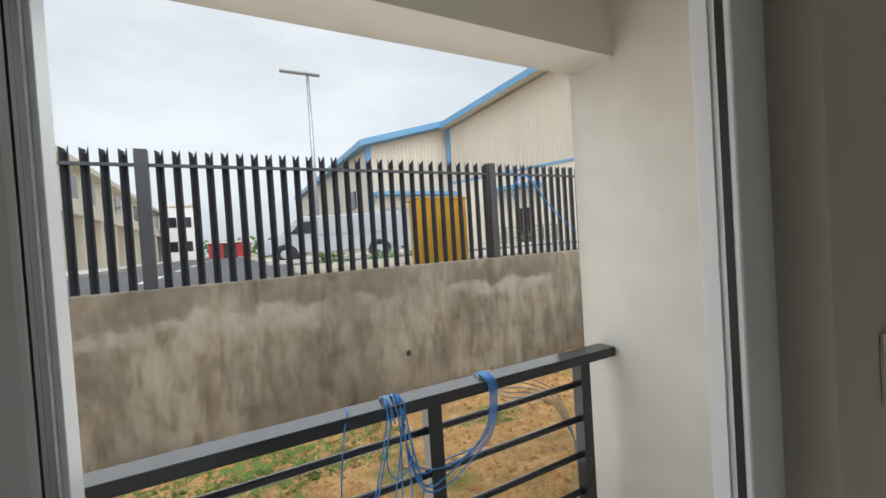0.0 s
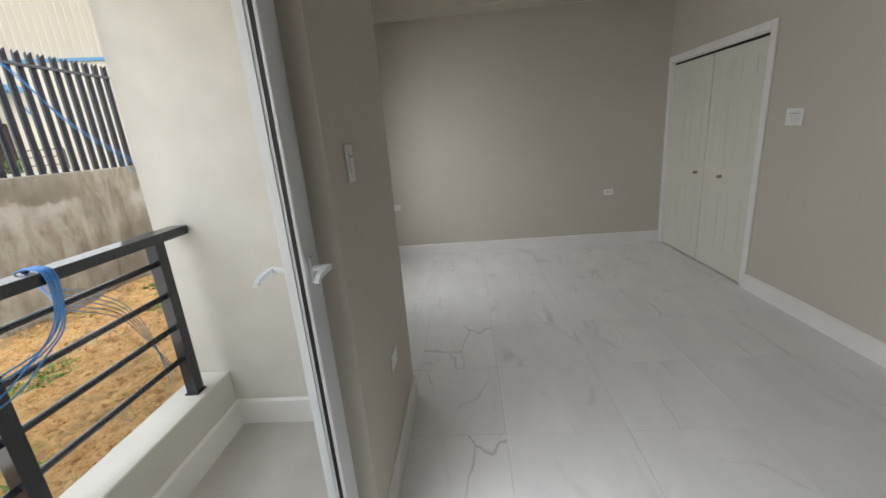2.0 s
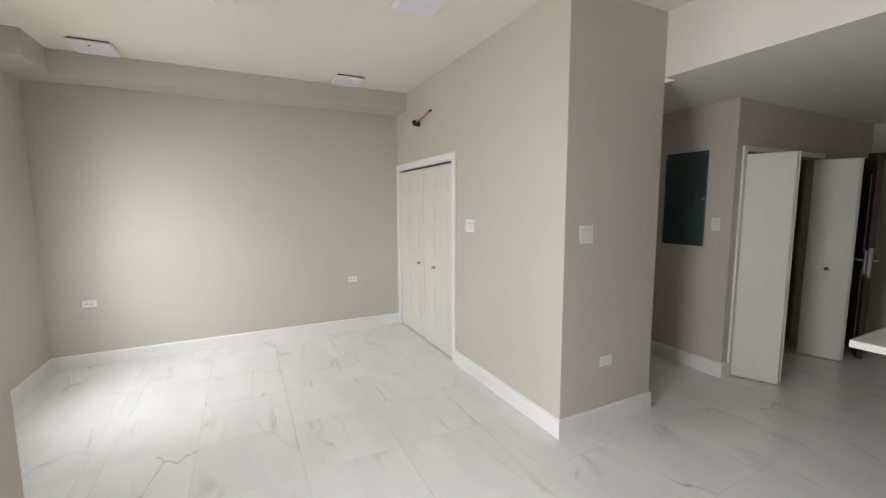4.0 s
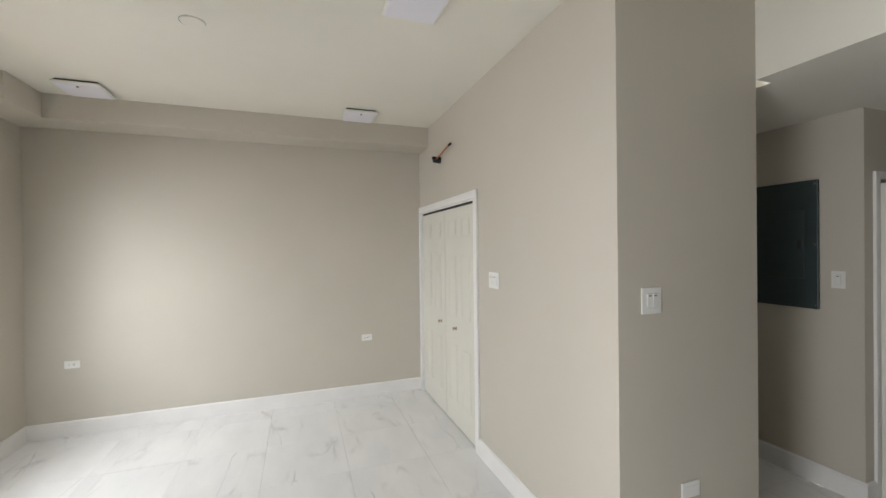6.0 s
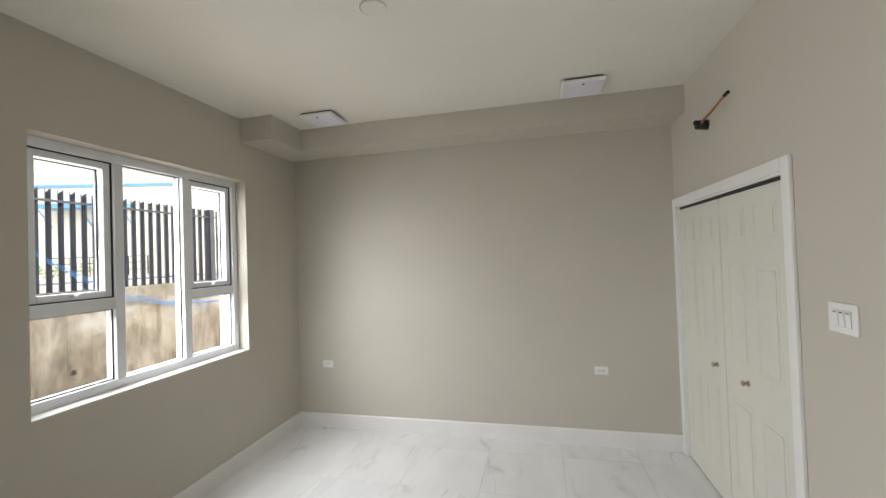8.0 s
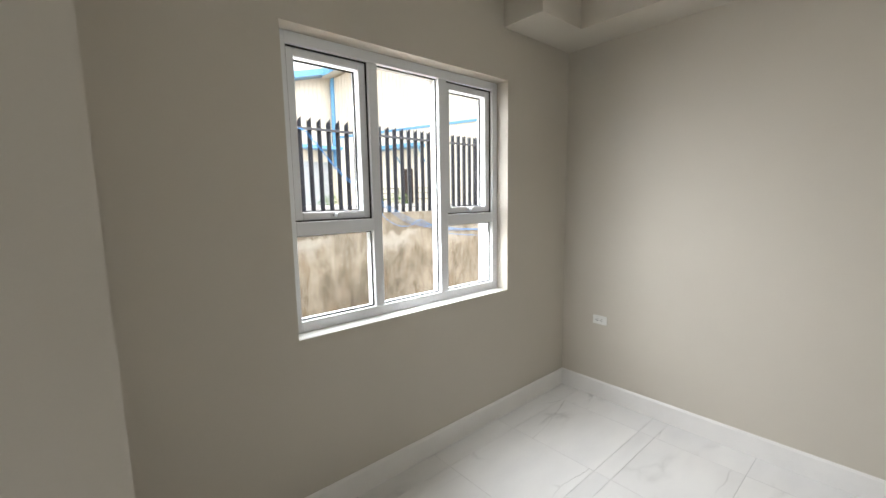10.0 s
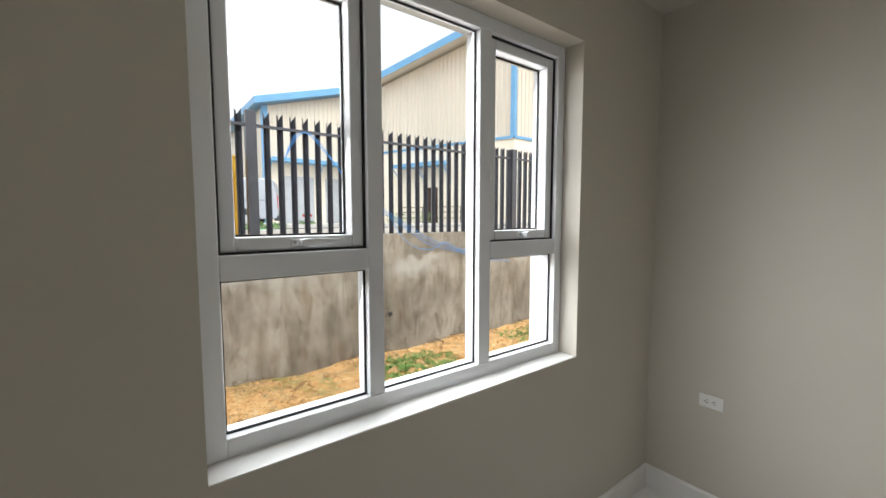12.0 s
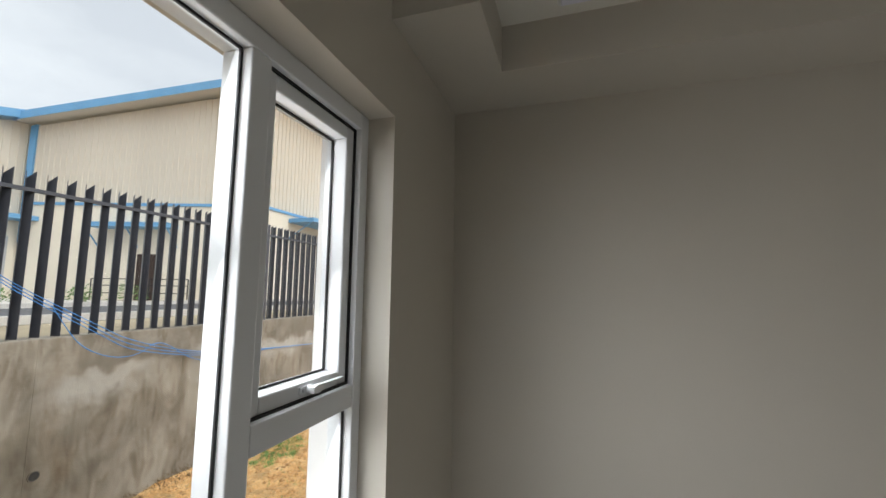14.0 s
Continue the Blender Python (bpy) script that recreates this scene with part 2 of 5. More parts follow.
def yard_soil():
    m, nodes, links, bsdf = material("clay_soil_and_grass")
    vec = coords(nodes, links)
    flat = coords(nodes, links, (1, 1, 0.2))
    clod = noise_tex(nodes, links, vec, 9, 6, 0.65)
    bits = noise_tex(nodes, links, vec, 45, 5, 0.7)
    patch = noise_tex(nodes, links, flat, 0.85, 5, 0.6, 0.4)
    soil = ramp(nodes, links, clod, [(0.28, (0.34, 0.165, 0.06)), (0.43, (0.68, 0.375, 0.14)), (0.60, (0.77, 0.48, 0.21)), (0.8, (0.78, 0.59, 0.35))])
    dry = ramp(nodes, links, noise_tex(nodes, links, vec, 2.6, 7, 0.7, 0.5), [(0.50, (0, 0, 0)), (0.64, (0.75,) * 3)])
    soil = mix(nodes, links, dry, soil, (0.37, 0.255, 0.115))
    crumbs = ramp(nodes, links, bits, [(0.34, (0.45, 0.42, 0.38)), (0.5, (1, 1, 1))])
    soil = mix(nodes, links, 1.0, soil, crumbs, "MULTIPLY")
    grass = ramp(nodes, links, bits, [(0.3, (0.06, 0.10, 0.02)), (0.6, (0.16, 0.25, 0.05)), (0.8, (0.30, 0.35, 0.11))])
    where = ramp(nodes, links, patch, [(0.57, (0, 0, 0)), (0.68, (0.8, 0.8, 0.8))])
    links.new(mix(nodes, links, where, soil, grass), bsdf.inputs["Base Color"])
    bsdf.inputs["Roughness"].default_value = 0.95
    bump(nodes, links, bsdf, mix(nodes, links, 0.5, clod, bits), 0.9, 0.03)
    return m


PAINT = surface("greige_wall_paint", (0.560, 0.522, 0.453), 0.6, vary=0.025, scale=1.3, grain=180, relief=0.12, dist=0.001)
STUCCO = surface("greige_exterior_render", (0.66, 0.64, 0.59), 0.8, vary=0.055, scale=7.0, grain=70, relief=0.35, dist=0.003)
CEILING = surface("cream_ceiling_paint", (0.78, 0.755, 0.68), 0.7, vary=0.03, scale=1.1, grain=150, relief=0.12, dist=0.001)
TRIM = surface("white_gloss_trim", (0.82, 0.81, 0.79), 0.35, vary=0.03, scale=4, grain=90, relief=0.05, dist=0.001)
DOORPAINT = surface("ivory_moulded_door", (0.70, 0.685, 0.61), 0.45, vary=0.03, scale=3, grain=120, relief=0.1, dist=0.001, stretch=(1, 1, 0.15))
PVC = surface("white_upvc", (0.80, 0.82, 0.84), 0.3, vary=0.008, scale=1.5, grain=60, relief=0.02)
RUBBER = surface("black_rubber_gasket", (0.012, 0.012, 0.013), 0.55, vary=0.2, grain=80)
PLASTIC = surface("white_switch_plastic", (0.80, 0.80, 0.77), 0.3, vary=0.02, grain=60, relief=0.02)
SLOT = surface("dark_socket_slot", (0.03, 0.03, 0.03), 0.6, vary=0.2)
CHROME = surface("satin_chrome", (0.72, 0.72, 0.73), 0.25, metal=1.0, vary=0.04)
KNOB = surface("brushed_bronze_knob", (0.42, 0.33, 0.25), 0.32, metal=1.0, vary=0.1)
PANEL = surface("dark_teal_grey_enamel", (0.035, 0.055, 0.055), 0.45, vary=0.1, scale=5)
BROWN = surface("dark_brown_door_stain", (0.045, 0.026, 0.02), 0.4, vary=0.25, scale=4, grain=60, stretch=(6, 6, 0.6))
GLASS = glass_material("clear_glass", (0.97, 0.985, 0.98))
DIFFUSER = surface("opal_light_diffuser", (0.80, 0.79, 0.86), 0.35, vary=0.01)
COPPER = surface("copper_tube", (0.55, 0.27, 0.15), 0.35, metal=1.0, vary=0.12)
FOAM = surface("black_foam_sleeve", (0.02, 0.02, 0.02), 0.8, vary=0.2)
STONE = surface("white_quartz_worktop", (0.78, 0.77, 0.74), 0.25, vary=0.03)
BLACKSTEEL = surface("black_painted_steel", (0.02, 0.023, 0.03), 0.22, vary=0.12, scale=6, grain=90, relief=0.06)
FENCESTEEL = surface("charcoal_fence_paint", (0.058, 0.061, 0.074), 0.36, vary=0.15, scale=5, grain=80, relief=0.06, spec=0.5)
CABLE = surface("blue_network_cable", (0.05, 0.26, 0.66), 0.4, vary=0.08, scale=12)
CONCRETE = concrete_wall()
SCREED = surface("grey_balcony_tile", (0.52, 0.50, 0.475), 0.6, vary=0.1, scale=5, grain=60)
SOIL = yard_soil()
MARBLE = marble()
GROUT = surface("pale_grey_grout", (0.60, 0.595, 0.58), 0.8, vary=0.06)
SIDING = surface("cream_metal_siding", (0.62, 0.56, 0.47), 0.5, vary=0.05, scale=0.4, grain=8, relief=0.05, stretch=(1, 1, 0.1))
MASONRY = surface("cream_painted_masonry", (0.76, 0.69, 0.57), 0.8, vary=0.06, scale=0.5, grain=10)
BLUETRIM = surface("sky_blue_flashing", (0.14, 0.34, 0.57), 0.4, vary=0.06, scale=1.0)
ASPHALT = surface("grey_asphalt", (0.10, 0.10, 0.105), 0.9, vary=0.15, scale=0.6, grain=25, relief=0.3)
PAVING = surface("pale_concrete_paving", (0.52, 0.49, 0.45), 0.85, vary=0.12, scale=0.8, grain=12, relief=0.2)
EARTH = surface("sandy_verge_soil", (0.36, 0.30, 0.20), 0.95, vary=0.25, scale=0.7, grain=8, relief=0.4)
YELLOW = surface("yellow_painted_steel", (0.62, 0.35, 0.025), 0.45, vary=0.1, scale=2)
VANPAINT = surface("silver_grey_van_paint", (0.40, 0.42, 0.46), 0.25, vary=0.04, scale=1, coat=0.5)
DARKGLASS = surface("dark_vehicle_glass", (0.015, 0.017, 0.02), 0.08, vary=0.1)
TYRE = surface("black_tyre_rubber", (0.018, 0.018, 0.018), 0.8, vary=0.2)
LEAF = surface("green_leaf", (0.08, 0.17, 0.03), 0.6, vary=0.35, scale=3)
REDPAINT = surface("red_paint", (0.42, 0.03, 0.035), 0.45, vary=0.1)
GREENCLOTH = surface("green_tarpaulin", (0.03, 0.36, 0.20), 0.6, vary=0.15)
GALV = surface("galvanised_steel", (0.45, 0.47, 0.50), 0.45, metal=0.6, vary=0.08)

# ---- mesh helpers ----


def box(bm, x0, x1, y0, y1, z0, z1, bevel=0.0):
    m = Matrix.LocRotScale(((x0 + x1) / 2, (y0 + y1) / 2, (z0 + z1) / 2), None, (abs(x1 - x0), abs(y1 - y0), abs(z1 - z0)))
    made = bmesh.ops.create_cube(bm, size=1.0, matrix=m)
    if bevel:
        edges = list({e for v in made["verts"] for e in v.link_edges})
        bmesh.ops.bevel(bm, geom=edges, offset=bevel, segments=2, affect="EDGES", profile=0.5)
    return bm


def cyl(bm, a, b, r0, r1=None, seg=16):
    a, b = Vector(a), Vector(b)
    d = b - a
    m = Matrix.Translation((a + b) / 2) @ d.to_track_quat("Z", "Y").to_matrix().to_4x4()
    bmesh.ops.create_cone(bm, cap_ends=True, segments=seg, radius1=r0, radius2=r0 if r1 is None else r1, depth=d.length, matrix=m)
    return bm


def prism(bm, outline, lo, hi, axis="y"):
    """A closed outline (pairs) pushed from lo to hi along an axis."""
    def at(u, v, w):
        return {"x": (w, u, v), "y": (u, w, v), "z": (u, v, w)}[axis]
    a = [bm.verts.new(at(u, v, lo)) for u, v in outline]
    b = [bm.verts.new(at(u, v, hi)) for u, v in outline]
    bm.faces.new(a)
    bm.faces.new(b[::-1])
    for i in range(len(a)):
        j = (i + 1) % len(a)
        bm.faces.new((a[j], a[i], b[i], b[j]))
    bmesh.ops.recalc_face_normals(bm, faces=bm.faces[:])
    return bm


def mesh_of(name, bm, mat, smooth=False):
    me = bpy.data.meshes.new(name)
    bm.normal_update()
    bm.to_mesh(me)
    bm.free()
    me.materials.append(mat)
    if smooth:
        for p in me.polygons:
            p.use_smooth = True
    return me


def part(name, bm, mat, parent=None, label="", smooth=False):
    """Links a bmesh as one mesh object, under a thing where one is given."""
    ob = new(name, mesh_of(name, bm, mat, smooth))
    if parent is not None:
        ob.parent = parent
    if label:
        ob["label"] = label
    return ob


def B(*args, bevel=0.0):
    return box(bmesh.new(), *args, bevel=bevel)


def boxes(rows, bevel=0.0):
    bm = bmesh.new()
    for r in rows:
        box(bm, *r, bevel=bevel)
    return bm


def empty(name, label, category, group="", kind="", at=(0, 0, 0), turn=0.0):
    ob = new(name)
    ob.empty_display_size = 0.1
    ob.matrix_basis = pose(*at, 0, 0, turn)
    return tagged(ob, label, category, group, kind)


def tube(name, pts, r, mat, parent=None, label="", res=6):
    cu = bpy.data.curves.new(name, "CURVE")
    cu.dimensions = "3D"
    cu.bevel_depth = r
    cu.bevel_resolution = 2
    sp = cu.splines.new("NURBS")
    sp.points.add(len(pts) - 1)
    for p, q in zip(sp.points, pts):
        p.co = (*q, 1)
    sp.use_endpoint_u = True
    sp.order_u = 3
    sp.resolution_u = res
    tmp = bpy.data.objects.new(name, cu)
    dg = bpy.context.evaluated_depsgraph_get()
    me = bpy.data.meshes.new_from_object(tmp)
    me.materials.clear()
    me.materials.append(mat)
    bpy.data.objects.remove(tmp)
    ob = new(name, me)
    if parent is not None:
        ob.parent = parent
    if label:
        ob["label"] = label
    return ob

# ---- structure ----
XB, YC, YW, YS, CEIL = 5.18, -1.705, 1.92, 1.035, 2.97
YOUT, YBAL = 2.2, 1.186


def structure(name, bm, mat, label, category):
    return tagged(part(name, bm, mat), label, category, kind="structure")


def pierced(xs, zs, holes, y0, y1, axis="y"):
    """A wall of one connected mesh over a grid of cells, with some cells left open."""
    bm = bmesh.new()
    vs = {}

    def v(i, j, k):
        if (i, j, k) not in vs:
            w = (y0, y1)[k]
            vs[i, j, k] = bm.verts.new((xs[i], w, zs[j]) if axis == "y" else (w, xs[i], zs[j]))
        return vs[i, j, k]

    solid = {(i, j) for i in range(len(xs) - 1) for j in range(len(zs) - 1)} - set(holes)
    for i, j in solid:
        for k in (0, 1):
            bm.faces.new((v(i, j, k), v(i + 1, j, k), v(i + 1, j + 1, k), v(i, j + 1, k)))
        for di, dj, a, b in ((-1, 0, (0, 0), (0, 1)), (1, 0, (1, 0), (1, 1)), (0, -1, (0, 0), (1, 0)), (0, 1, (0, 1), (1, 1))):
            if (i + di, j + dj) not in solid:
                bm.faces.new((v(i + a[0], j + a[1], 0), v(i + b[0], j + b[1], 0), v(i + b[0], j + b[1], 1), v(i + a[0], j + a[1], 1)))
    bmesh.ops.recalc_face_normals(bm, faces=bm.faces[:])
    return bm


structure("wall_east", B(XB, XB + 0.2, -6.7, YOUT, 0, 3.2), PAINT, "greige painted interior wall with two outlets", "wall")
# the window wall, cut for the window
WX0, WX1, WZ0, WZ1 = 2.885, 4.434, 0.957, 2.432
structure("wall_north", pierced([2.202, WX0, WX1, XB], [-0.3, WZ0, WZ1, 3.2], [(1, 1)], YW, YOUT), PAINT, "greige painted wall around a white window", "wall")
# partition beside the balcony, and the wall holding the balcony door
structure("wall_partition", prism(bmesh.new(), [(1.98, YS), (2.2, YS), (2.2, YW), (2.2, YOUT - 0.01), (2.09, YOUT - 0.01), (2.09, YBAL), (1.98, YBAL)], -0.3, 3.2, "z"), PAINT, "greige painted wall between room and balcony", "wall")
structure("wall_balcony_side", B(1.98, 2.088, YBAL + 0.002, YOUT, -0.3, 3.2), STUCCO, "greige rendered wall closing the balcony side", "wall")
DX0, DX1, DZ1 = 0.20, 1.272, 2.43
structure("wall_balcony", pierced([-2.6, DX0, DX1, 1.98], [0, DZ1, 3.2], [(1, 0)], YS, YBAL), PAINT, "greige painted wall around the glazed balcony door", "wall")
# closet block
CX0, CX1, CZ1 = 3.612, 5.112, 2.06
structure("wall_closet", pierced([2.06, CX0, CX1, XB], [0, CZ1, 3.0], [(1, 0)], YC - 0.12, YC), PAINT, "greige painted wall around the closet doors", "wall")
structure("wall_stub", B(2.06, 2.18, -2.62, YC - 0.12, 0, 3.0), PAINT, "greige painted end wall with a switch and an outlet", "wall")
structure("wall_closet_back", B(2.18, XB, -2.62, -2.5, 0, 3.0), PAINT, "greige painted hallway wall behind the closet", "wall")
# ceiling cream puts the window's light on this face into its colour
structure("wall_header", B(-2.6, 2.06, -2.74, -2.62, 2.52, 3.0), CEILING, "cream header above the hallway opening, window light put into its colour", "wall")
# hallway
structure("wall_panel", B(2.13, 3.7, -3.87, -3.73, 0, 2.52), PAINT, "greige hallway wall carrying the electrical panel", "wall")
structure("wall_hall_end", B(3.7, 3.82, -3.87, -2.62, 0, 2.52), PAINT, "greige painted wall closing the hallway", "wall")
structure("wall_hall_closet", pierced([-6.5, -5.27, -3.87], [0, 2.07, 2.52], [(1, 0)], 2.13, 2.25, "x"), PAINT, "greige hallway wall above an open closet", "wall")
structure("wall_hall_closet_back", B(2.85, 2.95, -6.5, -3.87, 0, 2.52), PAINT, "greige back wall inside the hallway closet", "wall")
structure("wall_south", B(-2.6, 3.0, -6.7, -6.5, 0, 2.7), PAINT, "greige painted wall at the entrance", "wall")
structure("wall_west", B(-2.8, -2.6, -6.7, YBAL, 0, 3.2), PAINT, "plain greige painted wall", "wall")
structure("ceiling", boxes([(-2.6, XB, -2.74, YS, CEIL, 3.2), (2.2, XB, YS, YW, CEIL, 3.2)]), CEILING, "cream painted flat ceiling", "ceiling")
structure("ceiling_hall", B(-2.6, 3.7, -6.5, -2.74, 2.52, 2.7), CEILING, "low cream painted hallway ceiling", "ceiling")
structure("ceiling_balcony", B(-2.6, 1.98, YBAL, YOUT, 2.95, 3.2), STUCCO, "rendered balcony ceiling", "ceiling")
structure("ceiling_drop", prism(bmesh.new(), [(4.83, -1.705), (XB, -1.705), (XB, YW), (4.39, YW), (4.39, 1.61), (4.83, 1.61)], 2.765, CEIL, "z"), PAINT, "greige boxed-in drop along the ceiling", "ceiling drop")
structure("balcony_beam", B(-2.6, 1.98, 1.95, YOUT - 0.03, 2.45, 2.95), STUCCO, "grey rendered balcony beam", "beam")
structure("balcony_floor", B(-2.6, 1.98, YBAL, 2.0, -0.3, 0.03), SCREED, "grey tiled balcony floor", "floor")
structure("balcony_kerb", B(-2.6, 1.98, 1.99, 2.17, -0.4, 0.36, bevel=0.008), STUCCO, "pale rendered kerb under the balcony railing", "kerb")
structure("subfloor", boxes([(-2.6, XB, -6.5, YS, -0.2, -0.004), (2.2, XB, YS, YW, -0.2, -0.004), (DX0, DX1, YS, YBAL, -0.2, -0.002)]), GROUT, "pale grout bed under the marble tiles", "floor")

# baseboards
BH, BT = 0.138, 0.016


def baseboard(x0, y0, x1, y1, nx, ny, h=BH, z=0.0):
    """A skirting with a chamfered top along one wall; (nx, ny) points into the room."""
    bm = bmesh.new()
    if abs(x1 - x0) > abs(y1 - y0):
        s = ny
        prism(bm, [(y0, z), (y0 + s * BT, z), (y0 + s * BT, z + h - 0.012), (y0 + s * 0.006, z + h), (y0, z + h)], min(x0, x1), max(x0, x1), "x")
    else:
        s = nx
        prism(bm, [(x0, z), (x0 + s * BT, z), (x0 + s * BT, z + h - 0.012), (x0 + s * 0.006, z + h), (x0, z + h)], min(y0, y1), max(y0, y1), "y")
    return structure("baseboard", bm, TRIM, "white painted wooden baseboard", "baseboard")


baseboard(XB, YC, XB, YW, -1, 0)
baseboard(2.2, YW, XB - BT, YW, 0, -1)
baseboard(2.2, YS - BT, 2.2, YW - BT, 1, 0)
baseboard(DX1 + 0.0, YS, 2.2, YS, 0, -1)
baseboard(2.06 - BT, YC, CX0 - 0.067, YC, 0, 1)
baseboard(2.06, YC, 2.06, -2.62 - BT, -1, 0)
baseboard(2.06, -2.62, 3.7, -2.62, 0, -1)
baseboard(2.13 - BT, -3.73, 3.7, -3.73, 0, 1)
baseboard(2.13, -3.73, 2.13, -3.82, -1, 0)
baseboard(1.98, YBAL, 1.98, 1.99, -1, 0, 0.15, 0.03)
baseboard(-2.6, 1.99, 1.98 - BT, 1.99, 0, -1, 0.15, 0.03)

# ---- window ----
FY0, FY1 = 2.02, 2.11
window = empty("window_1", "white framed window with two opening sashes and a fixed centre pane", "window", kind="structure")
OPEN_L, OPEN_C, OPEN_R = (2.945, 3.388), (3.446, 3.890), (3.953, 4.384)
LOW0, LOW1, UP0, UP1 = 1.016, 1.457, 1.528, 2.376


def frame_ring(x0, x1, z0, z1, w, y0, y1, bevel=0.004):
    return boxes([(x0, x0 + w, y0, y1, z0, z1), (x1 - w, x1, y0, y1, z0, z1), (x0 + w, x1 - w, y0, y1, z0, z0 + w), (x0 + w, x1 - w, y0, y1, z1 - w, z1)], bevel)


bm = boxes([(WX0, OPEN_L[0], FY0, FY1, WZ0, WZ1), (OPEN_R[1], WX1, FY0, FY1, WZ0, WZ1), (OPEN_L[0], OPEN_R[1], FY0, FY1, WZ0, LOW0), (OPEN_L[0], OPEN_R[1], FY0, FY1, UP1, WZ1)], 0.004)
part("window_frame", bm, PVC, window)
for x0, x1 in ((OPEN_L[1], OPEN_C[0]), (OPEN_C[1], OPEN_R[0])):
    part("mullion", B(x0, x1, FY0 + 0.002, FY1, LOW0, UP1, bevel=0.004), PVC, window)
for x0, x1 in (OPEN_L, OPEN_R):
    part("transom", B(x0, x1, FY0 + 0.002, FY1, LOW1, UP0, bevel=0.004), PVC, window)


def pane(x0, x1, z0, z1, y, parent):
    g = part("pane", B(x0, x1, y, y + 0.006, z0, z1), GLASS, parent)
    g.visible_shadow = False
    part("gasket", frame_ring(x0, x1, z0, z1, 0.007, y - 0.006, y - 0.001, 0), RUBBER, parent)
    return g


SASH_Y, SASH_GLASS, STILE = 2.046, 2.104, 0.042
pane(*OPEN_C, LOW0, UP1, 2.056, window)
for x0, x1 in (OPEN_L, OPEN_R):
    pane(x0, x1, LOW0, LOW1, 2.056, window)
    sx0, sx1, sz0, sz1 = x0 + 0.005, x1 - 0.005, UP0 + 0.005, UP1 - 0.005
    sash = part("sash", frame_ring(sx0, sx1, sz0, sz1, STILE, SASH_Y, 2.128, 0.005), PVC, window, "white opening sash, shut")
    part("gasket", frame_ring(x0, x1, UP0, UP1, 0.007, SASH_Y - 0.006, SASH_Y + 0.010, 0), RUBBER, window)
    gx0, gx1, gz0, gz1 = sx0 + STILE, sx1 - STILE, sz0 + STILE, sz1 - STILE
    g = part("pane", B(gx0, gx1, SASH_GLASS, SASH_GLASS + 0.006, gz0, gz1), GLASS, sash)
    g.visible_shadow = False
    part("gasket", frame_ring(gx0, gx1, gz0, gz1, 0.006, SASH_GLASS - 0.007, SASH_GLASS - 0.001, 0), RUBBER, sash)
    # a plate with a screw, a rounded hub and a flat curved lever along the bottom rail
    xm, zm = (x0 + x1) / 2 + 0.01, UP0 + 0.028
    plate_ob = part("handle", B(xm - 0.036, xm + 0.022, SASH_Y - 0.007, SASH_Y, zm - 0.011, zm + 0.011, bevel=0.003), PVC, sash, "white lever handle on a plate")
    part("screw", cyl(bmesh.new(), (xm - 0.024, SASH_Y - 0.0085, zm), (xm - 0.024, SASH_Y - 0.006, zm), 0.005, seg=12), GALV, plate_ob)
    bm = cyl(bmesh.new(), (xm, SASH_Y - 0.007, zm), (xm, SASH_Y - 0.024, zm), 0.012, 0.010, seg=16)
    prism(bm, [(xm - 0.012, zm - 0.008), (xm + 0.012, zm - 0.011), (xm + 0.045, zm - 0.002), (xm + 0.09, zm + 0.002), (xm + 0.135, zm + 0.004), (xm + 0.137, zm + 0.010), (xm + 0.085, zm + 0.010), (xm + 0.035, zm + 0.011), (xm + 0.008, zm + 0.012), (xm - 0.012, zm + 0.008)], SASH_Y - 0.034, SASH_Y - 0.020, "y")
    part("lever", bm, PVC, plate_ob)
part("window_sill", B(WX0 + 0.002, WX1 - 0.002, YW + 0.002, FY0, WZ0 - 0.004, WZ0 + 0.004), TRIM, window)
# white lining of the opening, inside and out
part("reveal_lining", boxes([(WX0 - 0.001, WX0 + 0.003, FY1, YOUT + 0.01, WZ0, WZ1), (WX1 - 0.003, WX1 + 0.001, FY1, YOUT + 0.01, WZ0, WZ1), (WX0, WX1, FY1, YOUT + 0.02, WZ0 - 0.002, WZ0 + 0.003)]), TRIM, window)

# ---- balcony door ----
door = empty("door_1", "white framed glazed balcony door with lever handle, shut", "door", kind="structure")
DY0, DY1 = 1.098, 1.160
GX0, GX1, GY = 0.352, 1.152, 1.122
part("door_frame", boxes([(DX0, DX0 + 0.04, DY0 + 0.008, DY1 + 0.02, 0, DZ1), (DX1 - 0.034, DX1, DY0 + 0.008, DY1 + 0.02, 0, DZ1), (DX0 + 0.04, DX1 - 0.034, DY0 + 0.008, DY1 + 0.02, DZ1 - 0.05, DZ1), (DX0 + 0.04, DX1 - 0.034, DY0 + 0.008, DY1, 0, 0.03)], 0.003), PVC, door)
LX0, LX1, LZ0, LZ1 = DX0 + 0.044, DX1 - 0.038, 0.034, DZ1 - 0.054
GZ0, GZ1 = LZ0 + 0.12, LZ1 - 0.10
leaf = part("door_leaf", boxes([(LX0, GX0, DY0, DY1, LZ0, LZ1), (GX1, LX1, DY0, DY1, LZ0, LZ1), (GX0, GX1, DY0, DY1, LZ0, GZ0), (GX0, GX1, DY0, DY1, GZ1, LZ1)], 0.004), PVC, door)
g = part("pane", B(GX0, GX1, GY, GY + 0.006, GZ0, GZ1), GLASS, leaf)
g.visible_shadow = False
part("gasket", frame_ring(GX0, GX1, GZ0, GZ1, 0.001, GY - 0.013, GY - 0.001, 0), RUBBER, leaf)
